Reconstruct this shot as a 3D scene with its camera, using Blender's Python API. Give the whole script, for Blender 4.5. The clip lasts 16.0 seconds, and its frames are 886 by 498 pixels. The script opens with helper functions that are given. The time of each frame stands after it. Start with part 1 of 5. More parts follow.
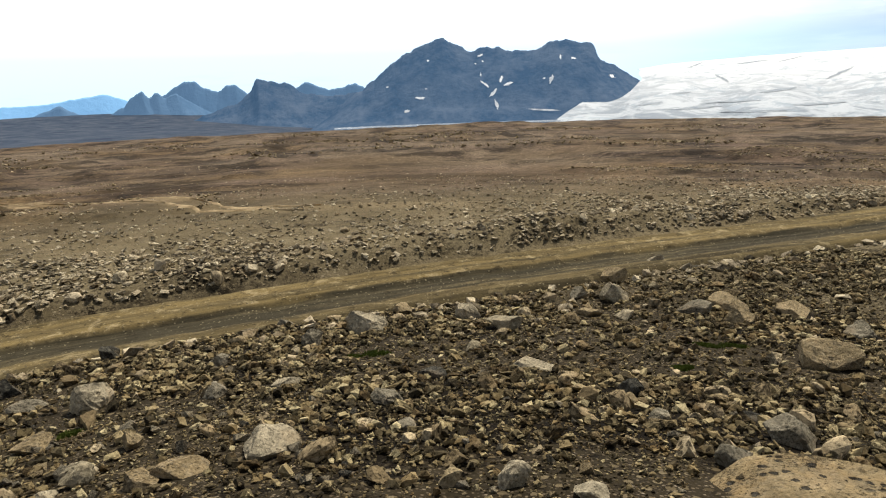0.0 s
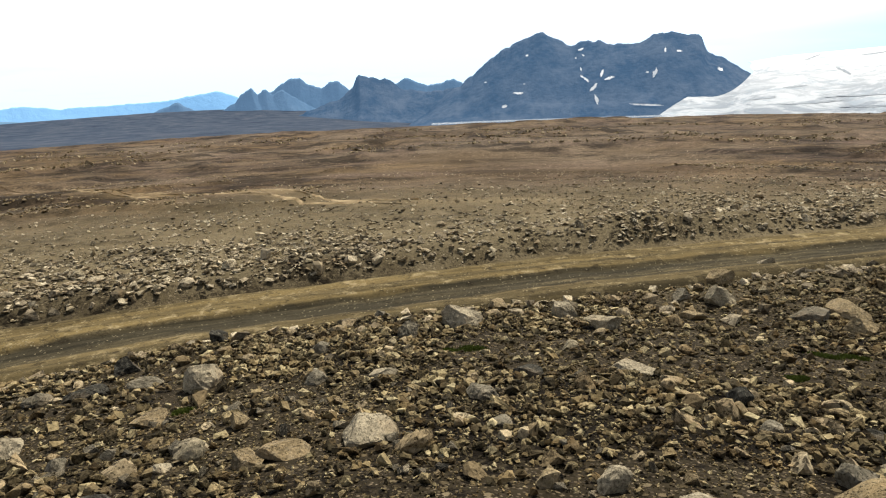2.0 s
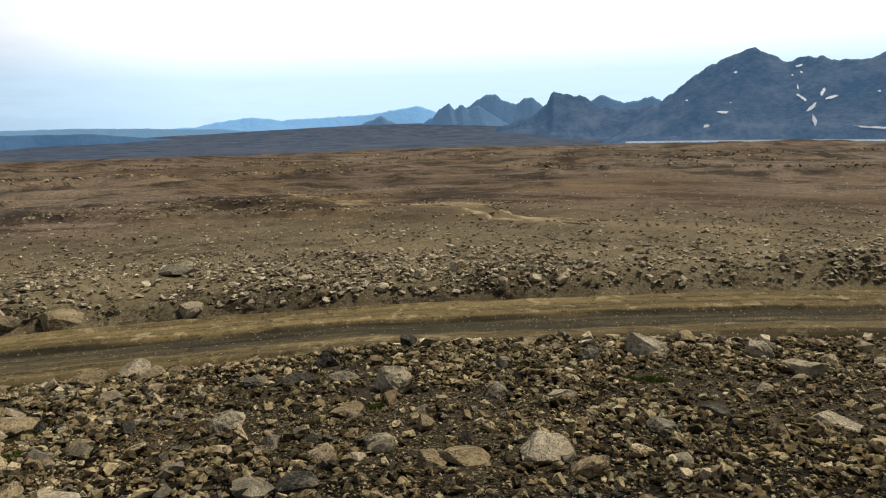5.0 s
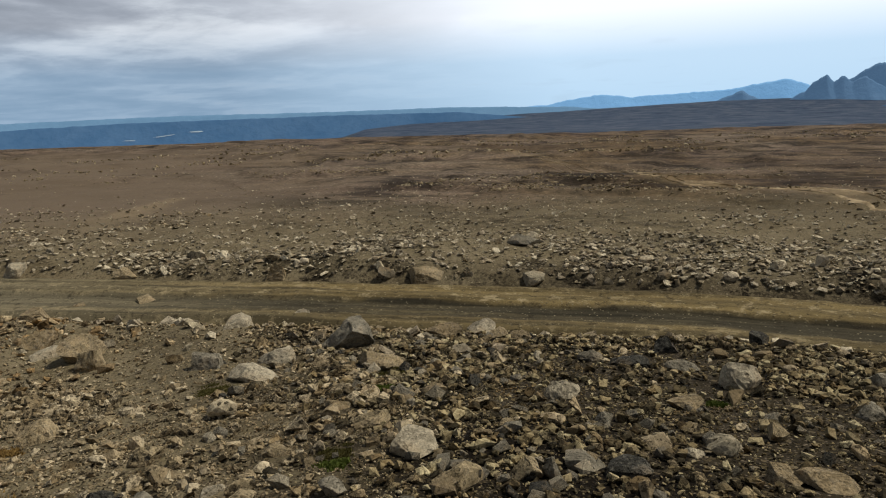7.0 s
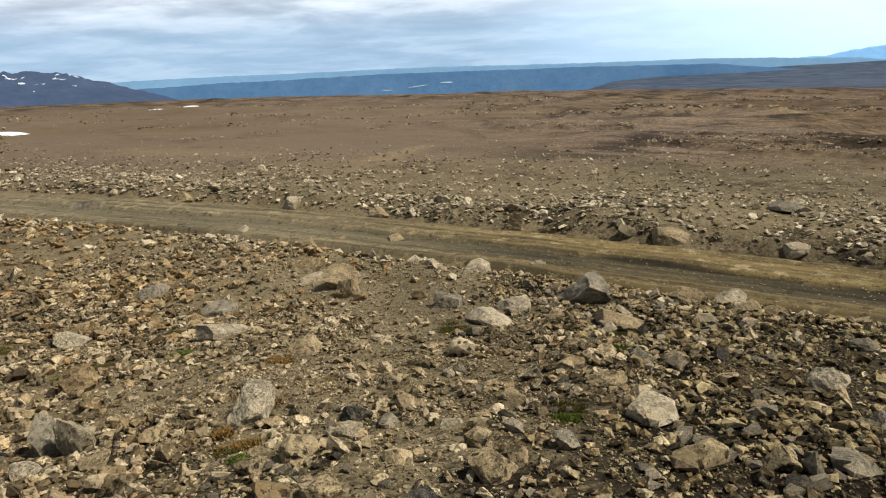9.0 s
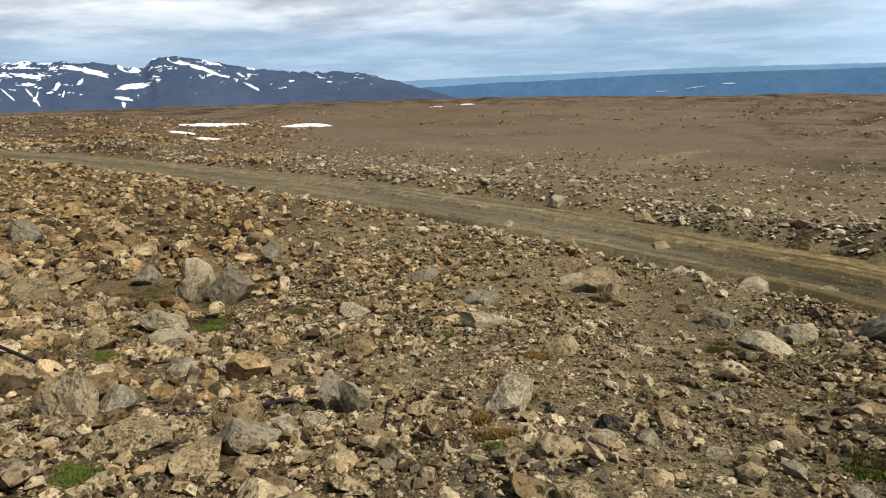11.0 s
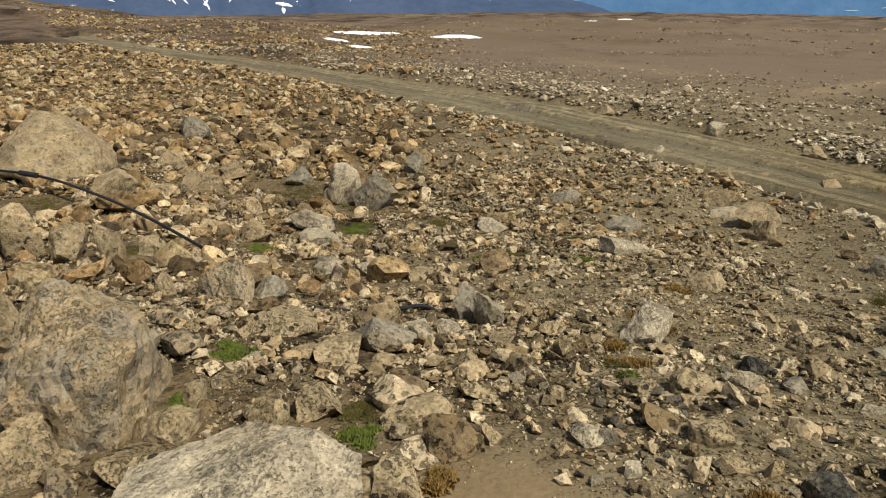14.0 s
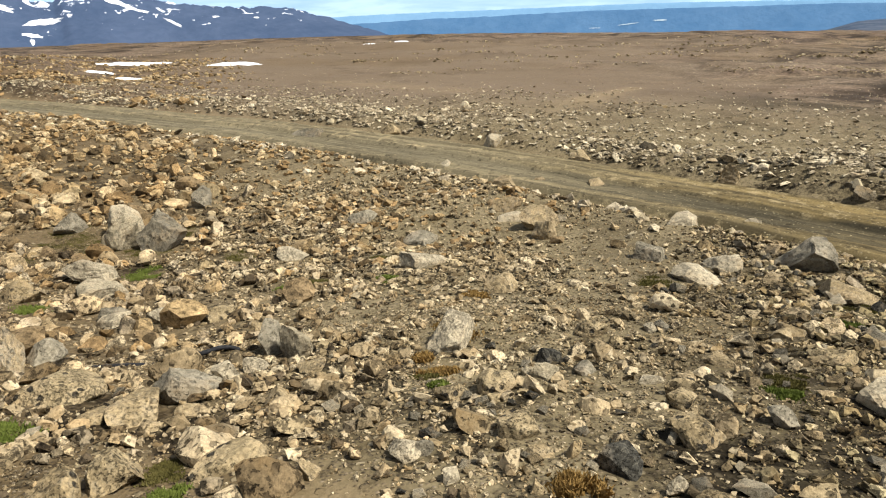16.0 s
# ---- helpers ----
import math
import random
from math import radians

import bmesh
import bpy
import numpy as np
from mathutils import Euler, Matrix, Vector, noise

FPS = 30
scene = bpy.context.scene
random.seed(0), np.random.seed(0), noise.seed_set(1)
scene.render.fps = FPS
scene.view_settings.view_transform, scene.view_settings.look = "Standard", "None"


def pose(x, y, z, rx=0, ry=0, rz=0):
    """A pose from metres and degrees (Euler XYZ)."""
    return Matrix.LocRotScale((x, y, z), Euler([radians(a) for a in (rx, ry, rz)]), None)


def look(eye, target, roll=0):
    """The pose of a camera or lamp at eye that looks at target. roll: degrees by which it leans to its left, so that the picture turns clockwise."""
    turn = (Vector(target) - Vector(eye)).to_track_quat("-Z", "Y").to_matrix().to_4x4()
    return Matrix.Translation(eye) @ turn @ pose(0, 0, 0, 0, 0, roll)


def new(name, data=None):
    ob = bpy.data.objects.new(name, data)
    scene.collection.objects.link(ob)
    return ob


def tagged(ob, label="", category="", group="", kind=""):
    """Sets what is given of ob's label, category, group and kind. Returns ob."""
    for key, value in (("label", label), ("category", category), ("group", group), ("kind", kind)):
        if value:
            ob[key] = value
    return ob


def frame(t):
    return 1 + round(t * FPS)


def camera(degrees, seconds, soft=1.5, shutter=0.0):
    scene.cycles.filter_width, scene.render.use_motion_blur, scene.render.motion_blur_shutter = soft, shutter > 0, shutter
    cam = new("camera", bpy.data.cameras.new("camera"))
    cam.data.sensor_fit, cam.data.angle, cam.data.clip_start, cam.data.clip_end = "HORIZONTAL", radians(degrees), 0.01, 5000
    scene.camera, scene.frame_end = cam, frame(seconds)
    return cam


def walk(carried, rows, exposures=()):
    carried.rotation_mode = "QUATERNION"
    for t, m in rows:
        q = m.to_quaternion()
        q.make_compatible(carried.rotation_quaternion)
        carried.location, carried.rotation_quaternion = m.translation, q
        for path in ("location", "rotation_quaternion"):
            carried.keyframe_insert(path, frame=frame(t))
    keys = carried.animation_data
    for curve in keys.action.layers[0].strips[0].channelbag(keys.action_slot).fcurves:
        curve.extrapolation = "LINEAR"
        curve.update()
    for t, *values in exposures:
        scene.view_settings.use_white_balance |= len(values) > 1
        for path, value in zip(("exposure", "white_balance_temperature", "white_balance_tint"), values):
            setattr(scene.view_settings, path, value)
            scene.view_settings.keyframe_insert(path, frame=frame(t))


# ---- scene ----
from mathutils.bvhtree import BVHTree

cam = camera(65.49, 16.0, 1.15)
# seconds, eye in metres (the first eye is the origin), yaw to the left, pitch up, lean to the right
ROWS = [
    (0.0, -0.000, -0.000, -0.000, -0.00, -13.08, 2.13),
    (0.5, 0.003, -0.017, -0.001, 2.05, -12.66, 2.55),
    (1.0, -0.026, -0.030, 0.009, 4.48, -12.76, 1.99),
    (1.5, -0.046, 0.016, -0.008, 6.97, -13.03, 2.22),
    (2.0, -0.055, 0.036, -0.009, 8.01, -13.14, 2.47),
    (2.5, -0.066, 0.044, -0.014, 10.84, -13.12, 2.68),
    (3.0, -0.063, 0.038, -0.013, 14.95, -12.31, 2.60),
    (3.2, -0.040, 0.032, -0.012, 13.50, -11.91, 2.72),
    (5.3, -0.066, -0.193, 0.104, 27.65, -11.25, 1.50),
    (5.5, -0.090, -0.185, 0.098, 30.95, -11.56, 1.56),
    (6.0, -0.126, -0.169, 0.090, 38.80, -11.61, 2.24),
    (6.5, -0.149, -0.168, 0.087, 46.34, -11.42, 2.59),
    (7.0, -0.185, -0.158, 0.075, 51.64, -12.07, 2.68),
    (7.5, -0.241, -0.157, 0.058, 56.93, -12.87, 2.86),
    (8.0, -0.283, -0.192, 0.073, 59.96, -12.82, 3.82),
    (8.5, -0.360, -0.183, 0.039, 66.65, -14.99, 2.88),
    (9.0, -0.331, -0.212, 0.040, 71.56, -14.98, 2.79),
    (9.5, -0.348, -0.218, 0.027, 77.29, -14.59, 2.07),
    (10.0, -0.376, -0.265, 0.039, 83.26, -14.00, 2.59),
    (10.2, -0.358, -0.288, 0.046, 85.39, -13.98, 2.62),
    (12.3, -0.466, -0.380, 0.029, 102.66, -13.96, 2.56),
    (12.5, -0.463, -0.390, 0.032, 103.55, -14.12, 2.43),
    (13.0, -0.492, -0.406, 0.029, 104.29, -15.33, 2.08),
    (13.5, -0.453, -0.398, 0.019, 105.17, -16.80, 1.85),
    (14.0, -0.436, -0.403, 0.006, 105.19, -20.30, 1.61),
    (14.5, -0.439, -0.402, -0.017, 104.96, -24.27, 2.19),
    (15.0, -0.453, -0.379, -0.025, 99.81, -25.66, 2.61),
    (15.5, -0.456, -0.352, -0.019, 92.75, -25.10, 2.91),
    (16.0, -0.437, -0.348, 0.023, 88.07, -19.09, 2.63),
]
EXPOSURES = [(0.0, 0.34, 6300, 10), (2.5, 0.48, 6250, 10), (3.2, 0.42, 6300, 10), (5.5, -0.14, 6250, 10), (6.5, -0.34, 6100, 10), (7.5, -0.22, 6050, 10), (9.0, 0.3, 6220, 10), (10.0, 0.3, 6220, 10), (12.5, 0.06, 6220, 10), (14.5, 0.56, 6200, 10), (15.5, 0.88, 6150, 10), (16.0, 0.84, 6080, 10)]
walk(cam, [(t, pose(x, y, z, 90 + pitch, 0, yaw) @ pose(0, 0, 0, 0, 0, -lean)) for t, x, y, z, yaw, pitch, lean in ROWS], EXPOSURES)

# ---- world and sun ----
SUN_AZ, SUN_EL = -25.0, 54.0          # azimuth counted to the left of +y
world = bpy.data.worlds.new("world")
scene.world = world
world.use_nodes = True


def sun_way():
    a, e = radians(SUN_AZ), radians(SUN_EL)
    return Vector((-math.sin(a) * math.cos(e), math.cos(a) * math.cos(e), math.sin(e)))


class Tree:
    """A short hand for node trees."""

    def __init__(self, tree):
        self.t = tree

    def node(self, kind, **sets):
        n = self.t.nodes.new(kind)
        for key, value in sets.items():
            if key == "op":
                n.operation = value
            elif key == "blend":
                n.blend_type = value
            elif key == "dtype":
                n.data_type = value
            elif key == "attr":
                n.attribute_name = value
            elif key == "feature":
                n.feature = value
        return n

    def put(self, socket, value):
        if isinstance(value, bpy.types.NodeSocket):
            self.t.links.new(value, socket)
        elif value is not None:
            socket.default_value = value

    def math(self, op, a, b=None, c=None, clamp=False):
        n = self.node("ShaderNodeMath", op=op)
        n.use_clamp = clamp
        for i, v in enumerate((a, b, c)):
            self.put(n.inputs[i], v)
        return n.outputs[0]

    def vec(self, op, a, b=None):
        n = self.node("ShaderNodeVectorMath", op=op)
        self.put(n.inputs[0], a)
        self.put(n.inputs[1], b)
        return n.outputs["Value"] if op in ("DOT_PRODUCT", "LENGTH") else n.outputs[0]

    def noise(self, vector, scale, detail=4.0, rough=0.55, distort=0.0):
        n = self.node("ShaderNodeTexNoise")
        self.put(n.inputs["Vector"], vector)
        n.inputs["Scale"].default_value, n.inputs["Detail"].default_value = scale, detail
        n.inputs["Roughness"].default_value, n.inputs["Distortion"].default_value = rough, distort
        return n.outputs["Fac"]

    def cells(self, vector, scale, feature="F1", out="Distance", rand=1.0):
        n = self.node("ShaderNodeTexVoronoi", feature=feature)
        self.put(n.inputs["Vector"], vector)
        n.inputs["Scale"].default_value, n.inputs["Randomness"].default_value = scale, rand
        return n.outputs[out]

    def ramp(self, fac, *stops):
        n = self.node("ShaderNodeValToRGB")
        r = n.color_ramp
        while len(r.elements) < len(stops):
            r.elements.new(0.5)
        for e, (p, c) in zip(r.elements, stops):
            e.position = p
            e.color = (*c, 1) if isinstance(c, tuple) else (c, c, c, 1)
        self.put(n.inputs[0], fac)
        return n.outputs[0]

    def mix(self, fac, a, b, blend="MIX"):
        n = self.node("ShaderNodeMix", dtype="RGBA", blend=blend)
        self.put(n.inputs[0], fac)
        for s, v in ((n.inputs[6], a), (n.inputs[7], b)):
            self.put(s, (*v, 1) if isinstance(v, tuple) and len(v) == 3 else v)
        return n.outputs[2]

    def scale_map(self, vector, s):
        n = self.node("ShaderNodeMapping")
        self.put(n.inputs["Vector"], vector)
        n.inputs["Scale"].default_value = s
        return n.outputs[0]


def build_sky():
    t = Tree(world.node_tree)
    world.node_tree.nodes.clear()
    sky = t.node("ShaderNodeTexSky")
    sky.sky_type, sky.sun_disc = "NISHITA", False
    sky.sun_elevation, sky.sun_rotation = radians(SUN_EL), radians(-SUN_AZ)
    sky.air_density, sky.dust_density, sky.altitude = 1.0, 1.5, 700
    d = t.node("ShaderNodeTexCoord").outputs["Generated"]
    sep = t.node("ShaderNodeSeparateXYZ")
    t.put(sep.inputs[0], d)
    up = t.math("MAXIMUM", sep.outputs[2], 0.0)
    # the cloud deck as a flat layer: the way divided by its rise
    far = t.math("DIVIDE", 1.0, t.math("ADD", up, 0.10))
    comb = t.node("ShaderNodeCombineXYZ")
    t.put(comb.inputs[0], t.math("MULTIPLY", sep.outputs[0], far))
    t.put(comb.inputs[1], t.math("MULTIPLY", sep.outputs[1], far))
    deck = comb.outputs[0]
    big = t.noise(deck, 0.55, 6.0, 0.55, 0.3)
    fine = t.noise(deck, 1.7, 6.0, 0.6, 0.3)
    puff = t.math("ADD", t.math("MULTIPLY", big, 0.7), t.math("MULTIPLY", fine, 0.3))
    # thin bright cloud low in the sky on the sun's side
    flat = Vector((-math.sin(radians(14)), math.cos(radians(14)), 0))
    toward = t.vec("DOT_PRODUCT", d, (flat.x, flat.y, 0.35))
    glow = t.ramp(toward, (0.60, 0.0), (0.78, 0.55), (0.90, 1.0))
    shade = t.ramp(puff, (0.38, (19.0, 19.2, 19.2)), (0.45, (14.5, 15.0, 15.4)), (0.50, (11.0, 11.5, 12.2)), (0.56, (8.3, 8.8, 9.6)), (0.64, (6.4, 6.9, 7.6)))
    bright = t.mix(glow, shade, (24.0, 24.2, 24.4))
    low = t.ramp(sep.outputs[2], (0.0, 1.0), (0.05, 0.9), (0.11, 0.0))
    haze = t.mix(glow, (5.3, 8.5, 11.7), (9.2, 14.6, 18.8))
    hazed = t.mix(t.math("MULTIPLY", low, 0.75), bright, haze)
    cover = t.math("MULTIPLY", t.ramp(puff, (0.25, 0.8), (0.45, 0.97)), t.ramp(sep.outputs[2], (0.2, 1.0), (0.44, 0.16)))
    veil = t.mix(0.5, sky.outputs[0], (1.4, 1.4, 1.4))
    mixed = t.mix(cover, veil, hazed)
    bg = t.node("ShaderNodeBackground")
    t.put(bg.inputs[0], mixed)
    bg.inputs[1].default_value = 0.055
    out = t.node("ShaderNodeOutputWorld")
    t.put(out.inputs[0], bg.outputs[0])


build_sky()
sun = new("sun", bpy.data.lights.new("sun", "SUN"))
sun.data.energy, sun.data.angle, sun.data.color = 4.5, radians(7.0), (1.0, 0.92, 0.78)
sun.matrix_world = look(sun_way() * 100, (0, 0, 0))

# ---- materials ----
def material(name, rough=0.9):
    m = bpy.data.materials.new(name)
    m.use_nodes = True
    t = Tree(m.node_tree)
    bsdf = m.node_tree.nodes["Principled BSDF"]
    bsdf.inputs["Roughness"].default_value = rough
    bsdf.inputs["Specular IOR Level"].default_value = 0.04
    return m, t, bsdf


def bump(t, bsdf, height, distance, strength=1.0):
    n = t.node("ShaderNodeBump")
    n.inputs["Distance"].default_value, n.inputs["Strength"].default_value = distance, strength
    t.put(n.inputs["Height"], height)
    t.put(bsdf.inputs["Normal"], n.outputs[0])


def place(t):
    return t.node("ShaderNodeNewGeometry").outputs["Position"]


def attribute(t, name):
    return t.node("ShaderNodeAttribute", attr=name).outputs["Fac"]


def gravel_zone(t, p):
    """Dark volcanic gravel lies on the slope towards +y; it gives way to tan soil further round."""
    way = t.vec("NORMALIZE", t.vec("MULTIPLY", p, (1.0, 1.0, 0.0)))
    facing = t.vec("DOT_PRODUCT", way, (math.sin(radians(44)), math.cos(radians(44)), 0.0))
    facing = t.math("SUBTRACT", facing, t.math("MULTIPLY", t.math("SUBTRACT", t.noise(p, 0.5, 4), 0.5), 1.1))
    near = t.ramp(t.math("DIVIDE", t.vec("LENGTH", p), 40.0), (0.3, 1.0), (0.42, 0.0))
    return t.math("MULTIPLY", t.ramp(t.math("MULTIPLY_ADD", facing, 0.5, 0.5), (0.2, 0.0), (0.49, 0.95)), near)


def ground_material():
    m, t, bsdf = material("soil", 0.95)
    p = place(t)
    wide = t.noise(p, 0.06, 5, 0.6)
    mid = t.noise(p, 0.7, 5, 0.6)
    grain = t.noise(p, 22.0, 4, 0.7)
    speck = t.cells(p, 30.0, out="Color")
    pebble = t.cells(p, 30.0)
    soil = t.ramp(mid, (0.3, (0.0343, 0.0238, 0.0127)), (0.5, (0.0596, 0.0412, 0.0216)), (0.7, (0.0954, 0.0677, 0.0362)))
    tint = t.ramp(wide, (0.35, (0.0458, 0.0314, 0.0177)), (0.5, (0.0687, 0.0454, 0.0241)), (0.66, (0.0916, 0.0607, 0.0305)))
    col = t.mix(0.5, soil, tint)
    # small stones in the soil
    grit = t.node("ShaderNodeSeparateColor")
    t.put(grit.inputs[0], speck)
    light = t.ramp(grit.outputs[0], (0.0, (0.0267, 0.021, 0.0165)), (0.45, (0.0763, 0.0594, 0.0413)), (0.8, (0.183, 0.14, 0.0889)), (1.0, (0.275, 0.223, 0.159)))
    near = attribute(t, "near")
    # coarse far stones seen as speckle
    far_cell = t.cells(t.scale_map(p, (1, 1, 0.2)), 1.6, out="Color")
    far_sep = t.node("ShaderNodeSeparateColor")
    t.put(far_sep.inputs[0], far_cell)
    far_d = t.cells(t.scale_map(p, (1, 1, 0.2)), 1.6)
    spots = t.math("MULTIPLY", t.ramp(far_d, (0.16, 1.0), (0.3, 0.0)), t.ramp(far_sep.outputs[1], (0.55, 0.0), (0.62, 1.0)))
    spots = t.math("MULTIPLY", spots, t.math("SUBTRACT", 1.0, near))
    spots = t.math("MULTIPLY", spots, t.ramp(t.noise(p, 0.05, 3), (0.42, 0.0), (0.58, 0.9)))
    col = t.mix(spots, col, t.ramp(far_sep.outputs[0], (0.0, (0.0229, 0.0168, 0.0127)), (0.5, (0.0458, 0.0336, 0.0241)), (0.75, (0.229, 0.175, 0.121))))
    # dark lava outcrops and pale sand
    crop = t.noise(t.scale_map(p, (1, 1, 0.5)), 0.055, 6, 0.68)
    col = t.mix(t.math("MULTIPLY", t.ramp(crop, (0.47, 0.0), (0.56, 0.85)), t.math("SUBTRACT", 1.0, near)), col, (0.0305, 0.021, 0.014))
    sweep = t.ramp(t.noise(p, 0.022, 5, 0.6, 0.6), (0.40, 0.0), (0.56, 1.0))
    far = t.math("SUBTRACT", 1.0, near)
    col = t.mix(t.math("MULTIPLY", far, t.math("MULTIPLY", sweep, 0.7)), col, (0.090, 0.069, 0.048))
    rusty = t.ramp(t.noise(p, 0.04, 5, 0.65, 0.8), (0.5, 0.0), (0.62, 0.75))
    col = t.mix(t.math("MULTIPLY", far, rusty), col, (0.070, 0.049, 0.035))
    ledge = t.noise(p, 0.11, 8, 0.78, 0.4)
    col = t.mix(t.math("MULTIPLY", far, 0.9), col, t.mix(1.0, col, t.ramp(ledge, (0.42, 0.28), (0.46, 0.8), (0.50, 1.35), (0.58, 2.0)), "MULTIPLY"))
    crumb = t.noise(p, 3.2, 7, 0.85)
    col = t.mix(t.math("MULTIPLY", attribute(t, "outer"), 0.9), col, t.mix(1.0, col, t.ramp(crumb, (0.38, 0.35), (0.47, 0.95), (0.53, 1.3), (0.62, 2.1)), "MULTIPLY"))
    bare = t.math("MULTIPLY", attribute(t, "bare"), t.ramp(t.noise(p, 0.16, 6, 0.7), (0.36, 0.55), (0.5, 1.0)))
    col = t.mix(bare, col, t.mix(t.noise(p, 0.05, 5, 0.6), (0.106, 0.078, 0.051), (0.160, 0.120, 0.080)))
    shelf = t.math("MULTIPLY", attribute(t, "ledge"), t.ramp(t.noise(p, 0.9, 6, 0.75), (0.38, 0.2), (0.55, 1.0)))
    col = t.mix(shelf, col, (0.028, 0.020, 0.0135))
    sand = t.math("MULTIPLY", attribute(t, "sand"), t.ramp(t.noise(p, 0.35, 5, 0.65), (0.3, 0.35), (0.6, 1.0)))
    col = t.mix(sand, col, t.mix(grain, (0.30, 0.21, 0.10), (0.50, 0.38, 0.22)))
    tan = t.math("MULTIPLY", near, 0.8)
    col = t.mix(tan, col, t.mix(t.ramp(t.noise(p, 1.1, 5, 0.6), (0.35, 0.0), (0.65, 1.0)), (0.142, 0.114, 0.062), (0.24, 0.196, 0.114)))
    red = attribute(t, "rust")
    col = t.mix(t.math("MULTIPLY", red, 0.7), col, t.mix(mid, (0.066, 0.043, 0.020), (0.145, 0.100, 0.052)))
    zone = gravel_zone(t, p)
    # dark gravel soil, taken near black to paint in shade between its stones
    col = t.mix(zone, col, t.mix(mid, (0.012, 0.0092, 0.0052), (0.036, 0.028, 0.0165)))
    col = t.mix(t.math("MULTIPLY", t.ramp(pebble, (0.28, 0.75), (0.42, 0.0)), near), col, light)
    # a pavement of half-sunk stones, its joints darkened for the shade between them
    cob = t.cells(p, 12.0)
    cob_sep = t.node("ShaderNodeSeparateColor")
    t.put(cob_sep.inputs[0], t.cells(p, 12.0, out="Color"))
    wobble = t.math("MULTIPLY_ADD", t.math("SUBTRACT", t.noise(p, 40.0, 3, 0.6), 0.5), 0.35, cob)
    mud = attribute(t, "mud")
    there = t.math("MULTIPLY", t.math("MULTIPLY", near, t.math("SUBTRACT", 1.0, mud)), t.math("GREATER_THAN", cob_sep.outputs[1], 0.42))
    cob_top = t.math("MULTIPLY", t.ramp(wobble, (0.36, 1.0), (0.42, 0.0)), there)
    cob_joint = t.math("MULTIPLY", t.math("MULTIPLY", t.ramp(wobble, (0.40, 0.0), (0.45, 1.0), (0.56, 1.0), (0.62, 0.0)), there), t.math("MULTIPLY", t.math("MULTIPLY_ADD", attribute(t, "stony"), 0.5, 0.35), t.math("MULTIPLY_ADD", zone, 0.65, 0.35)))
    cob_col = t.ramp(cob_sep.outputs[0], (0.0, (0.035, 0.028, 0.018)), (0.3, (0.10, 0.078, 0.044)), (0.65, (0.19, 0.15, 0.088)), (1.0, (0.28, 0.23, 0.145)))
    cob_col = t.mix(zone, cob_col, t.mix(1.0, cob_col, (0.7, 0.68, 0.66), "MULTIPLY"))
    col = t.mix(t.math("MULTIPLY", cob_top, 0.85), col, cob_col)
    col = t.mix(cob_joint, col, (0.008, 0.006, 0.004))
    col = t.mix(mud, col, t.mix(mid, (0.15, 0.108, 0.056), (0.22, 0.163, 0.09)))
    # black lichen, and shade between packed stones put into the soil colour
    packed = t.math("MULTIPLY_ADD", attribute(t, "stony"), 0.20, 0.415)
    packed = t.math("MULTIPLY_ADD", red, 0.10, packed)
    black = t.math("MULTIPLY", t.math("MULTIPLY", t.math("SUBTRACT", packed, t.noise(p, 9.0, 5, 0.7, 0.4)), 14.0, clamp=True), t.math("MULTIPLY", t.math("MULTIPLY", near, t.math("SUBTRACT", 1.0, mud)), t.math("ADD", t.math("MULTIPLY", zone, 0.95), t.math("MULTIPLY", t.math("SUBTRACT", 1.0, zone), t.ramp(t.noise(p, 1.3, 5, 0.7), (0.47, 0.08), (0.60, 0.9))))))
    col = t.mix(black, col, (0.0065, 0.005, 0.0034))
    # far plain and lowland turn blue with distance: haze put into the soil colour
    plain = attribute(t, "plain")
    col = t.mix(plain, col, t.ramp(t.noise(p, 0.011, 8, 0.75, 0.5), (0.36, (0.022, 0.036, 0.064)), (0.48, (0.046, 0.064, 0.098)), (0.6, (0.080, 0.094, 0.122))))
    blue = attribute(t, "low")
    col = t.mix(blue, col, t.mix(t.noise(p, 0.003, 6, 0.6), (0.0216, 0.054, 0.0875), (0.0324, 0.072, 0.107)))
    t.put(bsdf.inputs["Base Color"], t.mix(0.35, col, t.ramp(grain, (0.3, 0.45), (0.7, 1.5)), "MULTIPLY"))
    h = t.math("ADD", t.math("MULTIPLY", grain, 0.4), t.math("MULTIPLY", t.math("MULTIPLY", t.ramp(pebble, (0.05, 1.0), (0.45, 0.0)), t.math("SUBTRACT", 1.0, mud)), 0.4))
    h = t.math("ADD", h, t.math("MULTIPLY", cob_top, 0.8))
    bump(t, bsdf, h, 0.025, 0.8)
    return m


